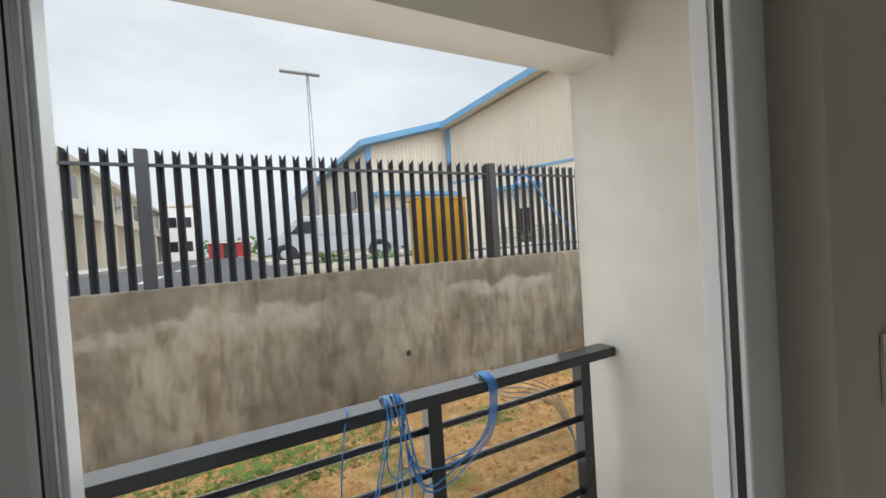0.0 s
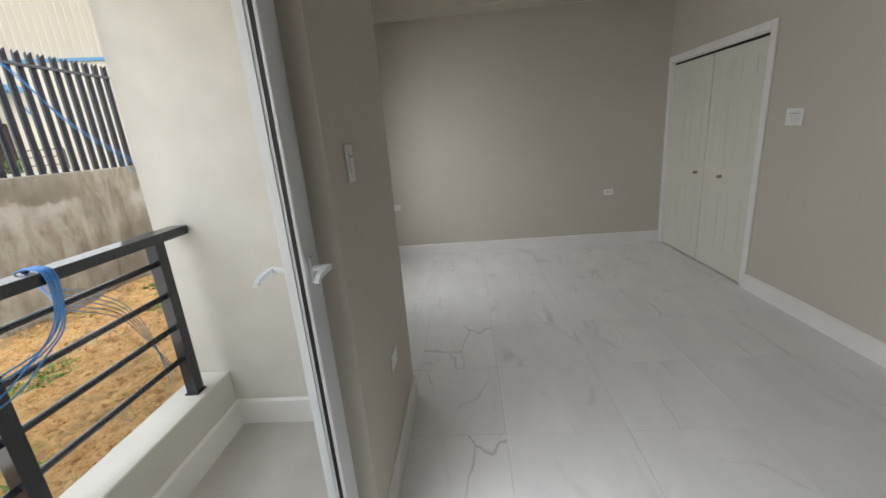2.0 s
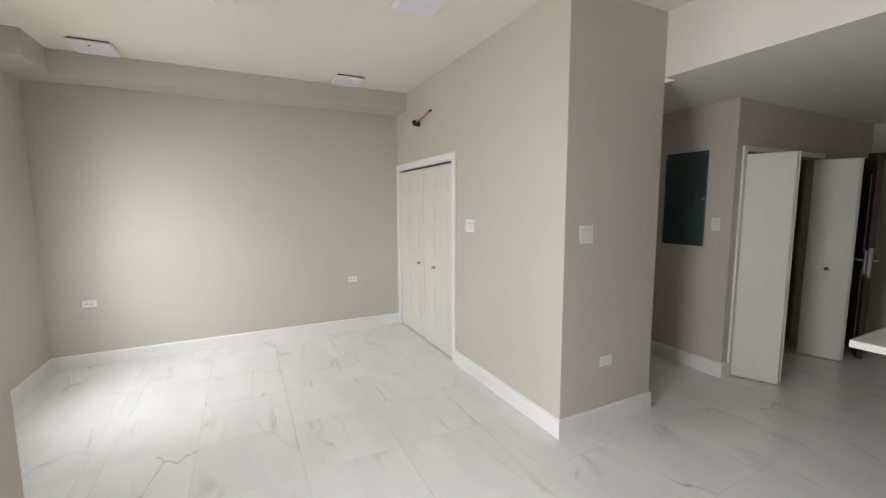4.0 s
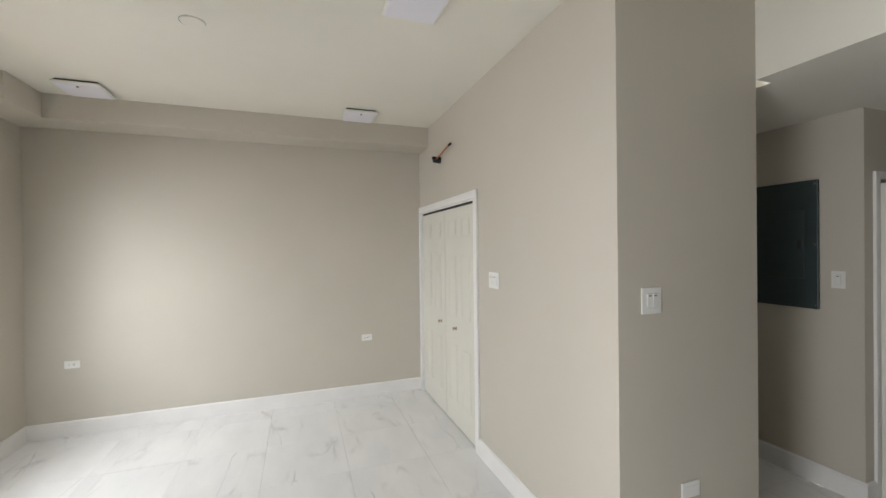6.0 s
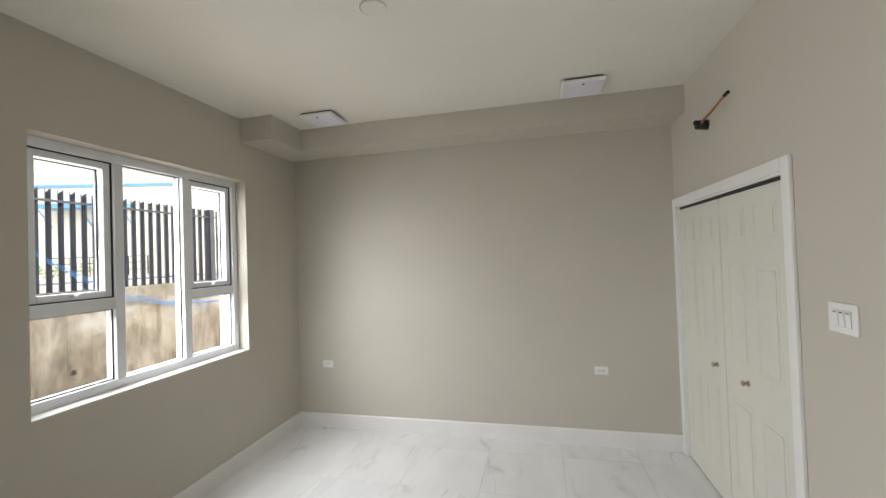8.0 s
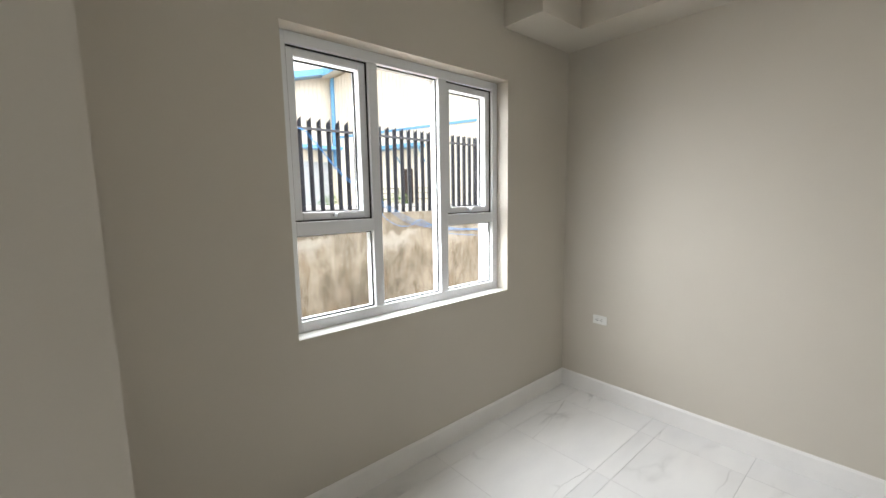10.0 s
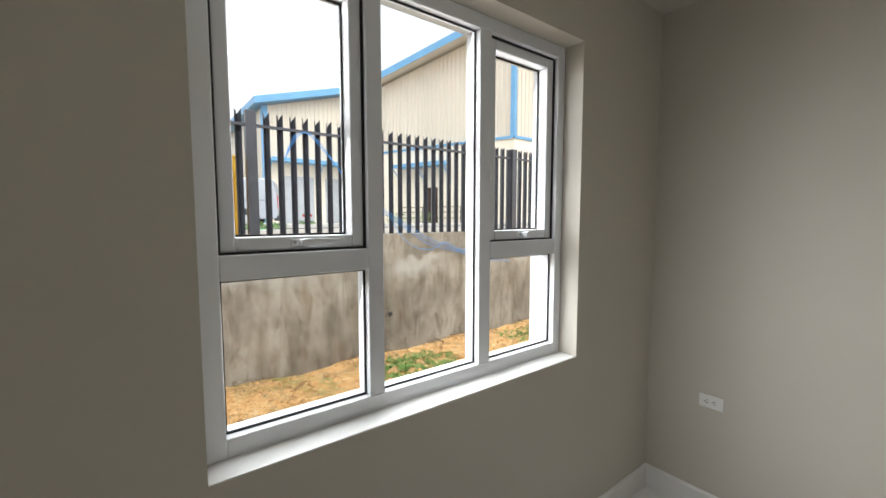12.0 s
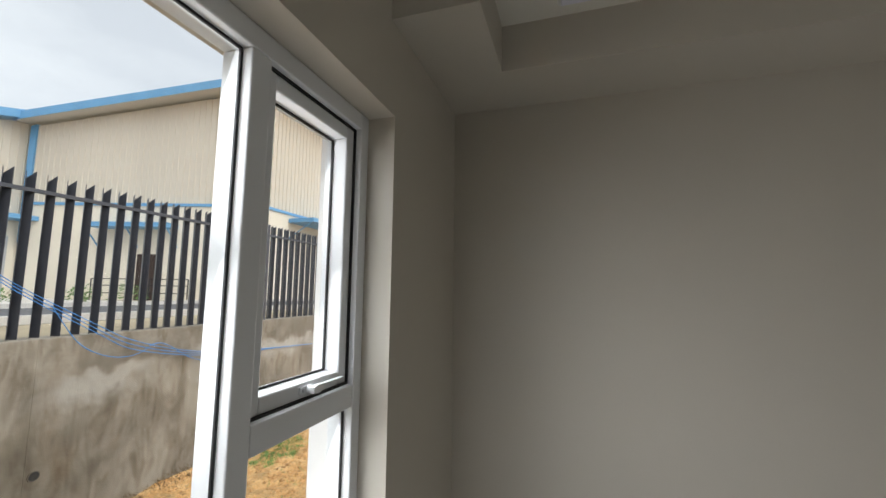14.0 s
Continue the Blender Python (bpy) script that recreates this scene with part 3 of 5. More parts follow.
part("gasket", B(GX0 - 0.001, GX0 + 0.001, DY0 + 0.003, GY - 0.0135, GZ0, GZ1), RUBBER, leaf)
part("bead", frame_ring(GX0, GX1, GZ0, GZ1, 0.004, GY + 0.008, DY1 - 0.003, 0.001), PVC, leaf)


def lever(y, s):
    """A slim back plate with a curved lever pointing over the glass."""
    xr, zr = 1.188, 1.160
    bm = B(xr - 0.014, xr + 0.014, min(y, y + s * 0.008), max(y, y + s * 0.008), zr - 0.042, zr + 0.036, bevel=0.004)
    cyl(bm, (xr, y, zr), (xr, y + s * 0.056, zr), 0.009)
    prism(bm, [(xr + 0.010, zr + 0.008), (xr - 0.03, zr + 0.010), (xr - 0.075, zr + 0.006), (xr - 0.098, zr - 0.004), (xr - 0.096, zr - 0.013), (xr - 0.074, zr - 0.006), (xr - 0.03, zr - 0.006), (xr + 0.010, zr - 0.007)], min(y + s * 0.044, y + s * 0.058), max(y + s * 0.044, y + s * 0.058), "y")
    return bm


part("handle", lever(DY0, -1), PVC, leaf, "white inside lever handle")
part("handle", lever(DY1, 1), PVC, leaf, "white outside lever handle")

# ---- closet with folding doors ----
closet = empty("door_2", "ivory moulded closet doors with bronze knobs, shut", "closet door", kind="structure")
part("casing", boxes([(CX0 - 0.065, CX0, YC, YC + 0.018, 0, CZ1 + 0.065), (CX1, XB - 0.001, YC, YC + 0.018, 0, CZ1 + 0.065), (CX0, CX1, YC, YC + 0.018, CZ1, CZ1 + 0.065)], 0.004), TRIM, closet)
part("jamb", boxes([(CX0, CX0 + 0.012, YC - 0.12, YC, 0, CZ1), (CX1 - 0.012, CX1, YC - 0.12, YC, 0, CZ1), (CX0 + 0.012, CX1 - 0.012, YC - 0.12, YC, CZ1 - 0.012, CZ1)]), TRIM, closet)


# near-black strip paints the shade in the gap above the leaves
part("gap_shade", B(CX0 + 0.012, CX1 - 0.012, YC - 0.05, YC - 0.014, CZ1 - 0.030, CZ1 - 0.012), SLOT, closet, "dark strip for the shade in the gap above the closet leaves")


def moulded_leaf(w, h, t=0.035, cols=2):
    """A door leaf with raised panels, its lower corner at the origin, facing +y."""
    bm = B(0, w, -t, 0, 0, h, bevel=0.002)
    st = 0.09 if cols > 1 else 0.06
    pw = (w - st * (cols + 1)) / cols
    for c in range(cols):
        x0 = st + c * (pw + st)
        for z0, z1 in ((0.20, 0.77), (0.99, 1.60), (1.73, 1.93)):
            for q in (frame_bits(x0, x0 + pw, z0, z1)):
                box(bm, q[0], q[1], -0.001, 0.002, q[2], q[3], bevel=0.0015)
            box(bm, x0 + 0.03, x0 + pw - 0.03, -0.001, 0.004, z0 + 0.03, z1 - 0.03, bevel=0.0045)
    return bm


def frame_bits(x0, x1, z0, z1, w=0.012):
    return [(x0, x0 + w, z0, z1), (x1 - w, x1, z0, z1), (x0 + w, x1 - w, z0, z0 + w), (x0 + w, x1 - w, z1 - w, z1)]


def knob(parent, x, z, y=0.0):
    bm = cyl(bmesh.new(), (x, y, z), (x, y + 0.006, z), 0.017, seg=20)
    cyl(bm, (x, y + 0.006, z), (x, y + 0.020, z), 0.007)
    bmesh.ops.create_uvsphere(bm, u_segments=16, v_segments=10, radius=0.016, matrix=Matrix.Translation((x, y + 0.028, z)) @ Matrix.Diagonal((1, 0.7, 1, 1)))
    return part("knob", bm, KNOB, parent, "bronze knob", smooth=True)


LW = (CX1 - CX0 - 0.024) / 2 - 0.006
for x0, kx in ((CX0 + 0.014, 4.078), (CX0 + 0.014 + LW + 0.009, 4.487)):
    lf = part("door_leaf", moulded_leaf(LW, CZ1 - 0.046), DOORPAINT, closet)
    lf.location = (x0, YC - 0.012, 0.012)
    knob(lf, kx - x0, 0.905)

# ---- hallway: closet doors, panel, entrance ----
hall_closet = empty("door_3", "white folding closet doors standing open in the hallway", "closet door", kind="structure")
part("casing", boxes([(2.112, 2.13, -3.87, -3.82, 0, 2.12), (2.112, 2.13, -5.32, -5.27, 0, 2.12), (2.112, 2.13, -5.27, -3.87, 2.07, 2.12)], 0.003), TRIM, hall_closet)
for y0, turn in ((-3.885, -157), (-5.12, -163)):
    lf = part("door_leaf", moulded_leaf(0.34, 2.03, cols=1), DOORPAINT, hall_closet, "ivory moulded folding leaf, open")
    lf.matrix_basis = pose(2.12, y0, 0.012, 0, 0, turn)
    lf2 = part("door_leaf", moulded_leaf(0.34, 2.03, cols=1), DOORPAINT, hall_closet, "ivory moulded folding leaf, open")
    lf2.matrix_basis = pose(2.12, y0 - 0.05, 0.012, 0, 0, turn)
    if y0 > -4:
        continue
    bm = cyl(bmesh.new(), (0.17, -0.036, 0.93), (0.17, -0.062, 0.93), 0.016, 0.019)
    k = part("knob", bm, KNOB, lf, "bronze knob", smooth=True)

panel = empty("electrical_panel", "dark grey-green metal electrical panel, shut, on the hallway wall", "electrical panel", at=(2.565, -3.73, 1.655))
part("cover", B(-0.205, 0.205, 0, 0.022, -0.447, 0.447, bevel=0.006), PANEL, panel)
pd = part("door", B(-0.13, 0.13, 0.022, 0.032, -0.24, 0.24, bevel=0.004), PANEL, panel)
part("latch", B(-0.11, -0.09, 0.032, 0.042, -0.03, 0.03, bevel=0.002), SLOT, pd)
for sx in (-0.19, 0.19):
    for sz in (-0.42, 0.0, 0.42):
        part("screw", cyl(bmesh.new(), (sx, 0.022, sz), (sx, 0.027, sz), 0.007, seg=10), CHROME, panel)

entry = empty("entrance_door", "dark brown wooden entrance door standing open with steel lock", "door", at=(1.72, -5.42, 0.0), turn=-62)
eleaf = part("door_leaf", boxes([(0, 0.86, -0.022, 0.022, 0.015, 2.08)], 0.004), BROWN, entry)
for z0, z1 in ((0.2, 0.95), (1.1, 1.9)):
    part("raised_panel", B(0.14, 0.72, -0.030, 0.030, z0, z1, bevel=0.008), BROWN, eleaf)
part("lock_plate", B(-0.006, 0.0, -0.014, 0.014, 0.86, 1.16, bevel=0.002), CHROME, eleaf, "steel lock plate")
for z in (0.92, 1.10):
    part("bolt", cyl(bmesh.new(), (-0.022, 0, z), (0.0, 0, z), 0.010, seg=12), CHROME, eleaf)
for s in (-1, 1):
    bm = B(0.04, 0.085, min(s * 0.022, s * 0.03), max(s * 0.022, s * 0.03), 0.88, 1.14, bevel=0.003)
    cyl(bm, (0.062, s * 0.03, 1.03), (0.062, s * 0.07, 1.03), 0.009)
    box(bm, 0.055, 0.19, s * 0.07 - 0.008, s * 0.07 + 0.008, 1.02, 1.04, bevel=0.004)
    part("handle", bm, CHROME, eleaf, "steel lever handle", smooth=False)
dframe = empty("door_4", "dark brown entrance door frame", "door frame", kind="structure")
part("frame", boxes([(0.96, 1.04, -6.5, -6.42, 0, 2.18), (2.05, 2.13, -6.5, -6.42, 0, 2.18), (1.04, 2.05, -6.5, -6.42, 2.1, 2.18)], 0.004), BROWN, dframe)

counter = empty("kitchen_peninsula", "white quartz worktop on a plain white base beside the hallway", "kitchen counter", at=(0.945, -2.635, 0.0))
part("worktop", B(-1.6, 0, -0.65, 0, 0.862, 0.902, bevel=0.004), STONE, counter)
part("base", B(-1.6, -0.32, -0.60, -0.25, 0.10, 0.862), TRIM, counter)
part("plinth", B(-1.58, -0.36, -0.58, -0.29, 0.0, 0.10), TRIM, counter)

# ---- switches and outlets ----


def wall_plate(name, label, cat, at, turn, w, h, fill):
    """A plate on a wall; its local +y points into the room."""
    th = empty(name, label, cat, group="wall plates", at=at, turn=turn)
    part("plate", B(-w / 2, w / 2, 0, 0.007, -h / 2, h / 2, bevel=0.0025), PLASTIC, th)
    fill(th)
    return th


def rockers(n, gap=0.034, rh=0.062):
    def go(th):
        for i in range(n):
            x = (i - (n - 1) / 2) * gap
            bm = bmesh.new()
            prism(bm, [(0.006, -rh / 2), (0.009, -rh / 2), (0.0125, rh / 2), (0.006, rh / 2)], x - 0.013, x + 0.013, "x")
            r = part("rocker", bm, PLASTIC, th)
            part("rocker_gap", B(x - 0.0155, x + 0.0155, 0.0068, 0.0078, -rh / 2 - 0.002, rh / 2 + 0.002), GROUT, th)
            part("indicator", B(x - 0.008, x + 0.008, 0.0108, 0.0135, rh / 2 - 0.010, rh / 2 - 0.006), SLOT, th)
    return go


def sockets(th):
    part("face", B(-0.034, 0.034, 0.006, 0.009, -0.017, 0.017, bevel=0.0015), PLASTIC, th)
    for cx in (-0.018, 0.018):
        for sz in (-0.007, 0.007):
            part("slot", B(cx - 0.006, cx + 0.006, 0.0088, 0.0096, sz - 0.0014, sz + 0.0014), SLOT, th)
        part("slot", cyl(bmesh.new(), (cx + 0.011, 0.0088, 0), (cx + 0.011, 0.0096, 0), 0.0028, seg=10), SLOT, th)


def blank(th):
    part("insert", B(-0.036, 0.036, 0.006, 0.0085, -0.018, 0.018, bevel=0.001), PLASTIC, th)


wall_plate("wall_outlet", "white duplex outlet low on the greige wall", "outlet", (XB, 1.585, 0.645), 90, 0.115, 0.07, sockets)
wall_plate("wall_outlet", "white duplex outlet low on the greige wall", "outlet", (XB, -1.065, 0.66), 90, 0.115, 0.07, sockets)
wall_plate("light_switch", "white triple light switch beside the closet", "light switch", (3.275, YC, 1.42), 0, 0.155, 0.118, rockers(3))
wall_plate("light_switch", "white double light switch on the end wall", "light switch", (2.06, -1.895, 1.41), 90, 0.118, 0.122, rockers(2))
wall_plate("wall_outlet", "white blank outlet plate low on the end wall", "outlet", (2.06, -2.13, 0.485), 90, 0.115, 0.075, blank)
wall_plate("light_switch", "white single light switch beside the balcony door", "light switch", (1.49, YS, 1.425), 180, 0.075, 0.125, rockers(1))
wall_plate("wall_outlet", "white outlet plate low beside the balcony door", "outlet", (1.76, YS, 0.52), 180, 0.115, 0.075, blank)
wall_plate("light_switch", "white light switch beside the electrical panel", "light switch", (2.26, -3.73, 1.42), 0, 0.075, 0.115, rockers(1))

# ---- ceiling fittings ----


def ceiling_light(x, y):
    th = empty("ceiling_light", "square flat white ceiling light, unlit, slightly proud of the ceiling", "ceiling light", group="ceiling lights", at=(x, y, CEIL))
    part("mounting_plate", B(-0.135, 0.135, -0.135, 0.135, -0.014, 0.0), FOAM, th)
    part("housing", B(-0.155, 0.155, -0.155, 0.155, -0.034, -0.012, bevel=0.012), PLASTIC, th)
    part("diffuser", B(-0.142, 0.142, -0.142, 0.142, -0.040, -0.030, bevel=0.005), DIFFUSER, th)
    part("sensor", cyl(bmesh.new(), (-0.11, 0, -0.045), (-0.11, 0, -0.038), 0.008, seg=12), SLOT, th)
    return th


ceiling_light(4.58, 1.22)
ceiling_light(4.58, -0.93)
ceiling_light(2.66, -0.96)
ring = empty("ceiling_rosette", "round cream blanking cover flush in the ceiling", "ceiling cover", at=(3.27, 0.19, CEIL))
bm = cyl(bmesh.new(), (0, 0, -0.006), (0, 0, 0), 0.062, 0.066, seg=40)
part("cover", bm, CEILING, ring, smooth=False)
bm = bmesh.new()
for i in range(40):
    if not 5 <= i <= 18:
        continue
    a, b = math.tau * i / 40, math.tau * (i + 1) / 40
    prism(bm, [(0.066 * math.cos(a), 0.066 * math.sin(a)), (0.070 * math.cos(a), 0.070 * math.sin(a)), (0.070 * math.cos(b), 0.070 * math.sin(b)), (0.066 * math.cos(b), 0.066 * math.sin(b))], -0.003, 0.0, "z")
part("shadow_gap", bm, GALV, ring)

pipe = empty("refrigerant_pipe_stub", "bent copper pipe stub in a black foam sleeve", "pipe", at=(4.44, YC, 2.535))
part("sleeve", cyl(cyl(bmesh.new(), (0, -0.01, 0), (-0.01, 0.07, 0.004), 0.034, 0.030), (-0.01, 0.05, 0.006), (-0.03, 0.085, 0.016), 0.020, 0.016), FOAM, pipe, smooth=True)
tube("copper_pipe", [(-0.02, 0.045, 0.006), (-0.08, 0.06, 0.01), (-0.20, 0.055, 0.02), (-0.33, 0.05, 0.05), (-0.40, 0.05, 0.06)], 0.0085, COPPER, pipe)
part("tape", cyl(bmesh.new(), (-0.385, 0.05, 0.058), (-0.43, 0.05, 0.061), 0.0105, seg=12), FOAM, pipe)
part("patch", B(0.05, 0.17, 0.0, 0.001, -0.035, -0.028), GROUT, pipe)

# ---- balcony railing and cables ----
railing = empty("balcony_railing", "black painted steel balcony railing with horizontal bars", "railing", at=(0, 2.06, 0.36))
part("top_rail", B(-2.55, 1.975, -0.045, 0.045, 0.77, 0.812, bevel=0.003), BLACKSTEEL, railing)
for x in (-2.4, -1.22, -0.06, 1.06, 1.80):
    post = part("post", B(x - 0.027, x + 0.027, -0.027, 0.027, 0.0, 0.77, bevel=0.002), BLACKSTEEL, railing)
    part("foot_plate", B(x - 0.035, x + 0.035, -0.035, 0.035, -0.002, 0.006, bevel=0.001), BLACKSTEEL, post)
for z in (0.20, 0.36, 0.52, 0.675):
    part("bar", cyl(bmesh.new(), (-2.5, 0, z), (1.80, 0, z), 0.013, seg=14), BLACKSTEEL, railing, smooth=True)

coil = empty("network_cable_bundle", "tangled blue network cables hung over the balcony railing", "cable", at=(0, 2.06, 1.172))
rng = random.Random(4)


def hang(x, w, low, lean=0.0, r=0.0026):
    """One loose loop of cable over the top rail at x."""
    dx = rng.uniform(-0.03, 0.03)
    lift = 0.012 + rng.uniform(0.0, 0.016)
    d = low * rng.uniform(0.75, 1.05)
    q = rng.uniform(0.8, 1.2)
    tube("cable", [(x + dx - 0.01, 0.052, -0.07), (x + dx, 0.06, -0.02), (x + dx, 0.025, lift), (x + dx, -0.03, lift), (x + dx + lean * 0.1, -0.062, -0.04), (x + dx - w * 0.6 * q + lean * 0.4, -0.07, -d * 0.45), (x - w * q + lean, -0.055, -d * 0.85), (x + lean * 1.1 - 0.2 * w, -0.06, -d), (x + w * q + lean * 0.8, -0.075, -d * 0.72), (x + w * 0.5 * q + lean * 0.3, -0.068, -d * 0.3), (x + 0.5 * dx + 0.02, -0.06, -0.03), (x + 0.5 * dx + 0.02, 0.0, lift + 0.006)], r, CABLE, coil, res=5)


for low, w, lean in ((0.60, 0.085, -0.05), (0.56, 0.05, -0.09), (0.50, 0.07, 0.02), (0.30, 0.04, 0.0)):
    hang(0.91, w, low, lean)
# the short loose end
tube("cable", [(0.77, 0.055, -0.03), (0.765, 0.02, 0.014), (0.755, -0.03, 0.012), (0.73, -0.06, -0.05), (0.71, -0.065, -0.22), (0.71, -0.06, -0.42), (0.74, -0.055, -0.50), (0.80, -0.05, -0.52), (0.87, -0.06, -0.50)], 0.0026, CABLE, coil, res=5)
# windings round the rail
for x in (0.885, 0.90, 0.916, 0.933, 1.275, 1.288, 1.30):
    k = rng.uniform(-0.012, 0.012)
    tube("cable", [(x, 0.052, -0.045), (x + k, 0.055, 0.0), (x + k, 0.02, 0.012), (x - k, -0.03, 0.012), (x - k, -0.054, -0.01), (x, -0.054, -0.055)], 0.0026, CABLE, coil, res=4)
# a tight bundle that drops and swings back to the first one
for i in range(5):
    o, j = 0.009 * i, rng.uniform(-0.02, 0.02)
    tube("cable", [(1.272 + o, 0.02, 0.013), (1.272 + o, -0.03, 0.013), (1.272 + o, -0.058, -0.01), (1.27 + 0.8 * o, -0.062, -0.09), (1.25 + 0.7 * o, -0.06, -0.165 - o), (1.19 + j, -0.05, -0.225 - 0.8 * o), (1.10 + j, -0.045 + 0.08 * (i % 2), -0.265 - 1.6 * o), (1.00, -0.05, -0.262 - 2.2 * o + j), (0.95, -0.06, -0.20 - o), (0.925, -0.062, -0.10), (0.92 + 0.4 * o, -0.056, -0.01), (0.92 + 0.4 * o, 0.0, 0.014)], 0.0026, CABLE, coil, res=5)
# strands that run out over the yard
for i in range(5):
    o = 0.05 * i
    tube("cable", [(1.29, 0.03, 0.012), (1.31 + 0.2 * o, 0.065, -0.01), (1.37 + 0.2 * o, 0.13, -0.06 - 0.3 * o), (1.62, 0.34, -0.17 - 0.5 * o), (1.95, 0.57, -0.30 - 0.6 * o), (2.4, 0.80 + 0.3 * o, -0.55 - 0.5 * o), (2.68, 0.95 + 0.4 * o, -0.95), (2.75 + o, 1.0 + 0.5 * o, -1.36)], 0.0026, CABLE, coil, res=5)

# ---- yard, retaining wall and fence ----
RY, RTOP, UP = 5.325, 1.42, 1.25


def ground_sheet():
    """One sheet: the yard, the step behind the retaining wall, and the level ground out to the horizon."""
    xs = [-900, -300, -100, -40, -15, -7] + [-4 + 0.07 * i for i in range(230)] + [12.5, 14, 17, 25, 45, 100, 300, 900]
    ys = [-900, -200, -40, -10, 1.0, 2.0] + [2.1 + 0.07 * i for i in range(46)] + [5.34, 5.46, 6, 8, 12, 20, 40, 80, 200, 900]
    verts, faces = [], []
    for y in ys:
        for x in xs:
            if y < 5.4:
                lump = noise.noise((x * 1.3, y * 1.3, 0.0)) * 0.05 + noise.noise((x * 5, y * 5, 3.0)) * 0.03 + noise.noise((x * 12, y * 12, 7.0)) * 0.012
                inside = -4 < x < 12.2 and y > 2.15
                z = -0.22 + 0.03 * max(0.0, y - 2.2) + (lump if inside else 0.0)
                if y < 2.1:
                    z = -0.45
            else:
                z = UP
            verts.append((x, y, z))
    n = len(xs)
    for j in range(len(ys) - 1):
        for i in range(n - 1):
            faces.append((j * n + i, j * n + i + 1, (j + 1) * n + i + 1, (j + 1) * n + i))
    me = bpy.data.meshes.new("ground")
    me.from_pydata(verts, [], faces)
    me.materials.append(SOIL)
    me.materials.append(EARTH)
    for p in me.polygons:
        p.use_smooth = True
        if p.center.y > 5.4:
            p.material_index = 1
    return me


tagged(new("ground", ground_sheet()), "orange clay soil with patches of grass below a concrete wall", "ground", kind="structure")

# tufts of grass and straw on the soil
bm = bmesh.new()
rng = random.Random(9)
for _ in range(5200):
    x, y = rng.uniform(-1.5, 9.5), rng.uniform(2.25, 5.3)
    g = noise.noise((x * 0.85 + 40, y * 0.85, 2.0))
    if g < 0.12 and rng.random() > 0.22:
        continue
    z = -0.22 + 0.03 * (y - 2.2) + noise.noise((x * 1.3, y * 1.3, 0.0)) * 0.05
    a = rng.uniform(0, math.tau)
    l, h = rng.uniform(0.03, 0.09), rng.uniform(0.015, 0.055)
    v = [bm.verts.new(p) for p in ((x, y, z), (x + 0.006 * math.sin(a), y - 0.006 * math.cos(a), z), (x + l * math.cos(a), y + l * math.sin(a), z + h))]
    bm.faces.new(v)
for cx, cy, ax, ay, n in ((5.3, 4.62, 0.64, 0.50, 8000), (4.4, 4.25, 0.30, 0.25, 900), (7.5, 4.85, 0.55, 0.30, 1500), (0.6, 4.45, 1.15, 0.5, 6500), (2.8, 4.25, 0.35, 0.22, 800), (3.6, 3.3, 0.22, 0.15, 300), (6.4, 4.1, 0.25, 0.18, 400), (1.7, 3.2, 0.25, 0.16, 260)):
    for _ in range(n):
        r, t0 = rng.random() ** 0.62, rng.uniform(0, math.tau)
        edge = 1.0 + 0.45 * noise.noise((cx + 2.2 * math.cos(t0), cy + 2.2 * math.sin(t0), 5.0))
        x, y = cx + ax * r * edge * math.cos(t0), min(5.3, cy + ay * r * edge * math.sin(t0))
        if noise.noise((x * 7, y * 7, 9.0)) < -0.28:
            continue
        z = -0.225 + 0.03 * (y - 2.2) + noise.noise((x * 1.3, y * 1.3, 0.0)) * 0.05 + noise.noise((x * 5, y * 5, 3.0)) * 0.03
        a = rng.uniform(0, math.tau)
        l, h, w = rng.uniform(0.015, 0.05), rng.uniform(0.008, 0.03), rng.uniform(0.008, 0.015)
        v = [bm.verts.new(p) for p in ((x - w * math.sin(a), y + w * math.cos(a), z), (x + w * math.sin(a), y - w * math.cos(a), z), (x + l * math.cos(a), y + l * math.sin(a), z + h))]
        bm.faces.new(v)
GRASS = surface("yard_grass_blade", (0.19, 0.30, 0.075), 0.85, vary=0.3, scale=2.2, grain=9)
tagged(part("grass", bm, GRASS), "thin green grass and weeds on clay soil", "grass", kind="stuff")

# dry brown stalks lying along the foot of the wall
bm = bmesh.new()
rng = random.Random(21)
for _ in range(3600):
    x, y = rng.uniform(-1.5, 9.5), 5.32 - abs(rng.gauss(0, 0.16))
    if noise.noise((x * 1.7, 4.0, 1.0)) < -0.12:
        continue
    z = -0.21 + 0.03 * (y - 2.2) + noise.noise((x * 1.3, y * 1.3, 0.0)) * 0.05 + rng.uniform(0, 0.04)
    a, l = rng.uniform(0, math.tau), rng.uniform(0.03, 0.11)
    dx, dy = l * math.cos(a), 0.5 * l * math.sin(a)
    v = [bm.verts.new(p) for p in ((x, y, z), (x + 0.004, y - 0.005, z + 0.004), (x + dx, min(5.32, y + dy), z + rng.uniform(-0.01, 0.05)))]
    bm.faces.new(v)
STRAW = surface("dry_brown_stalks", (0.22, 0.15, 0.08), 0.9, vary=0.45, scale=3, grain=12)
tagged(part("dry_stalks", bm, STRAW), "dry brown stalks littering the foot of a concrete wall", "litter", kind="stuff")

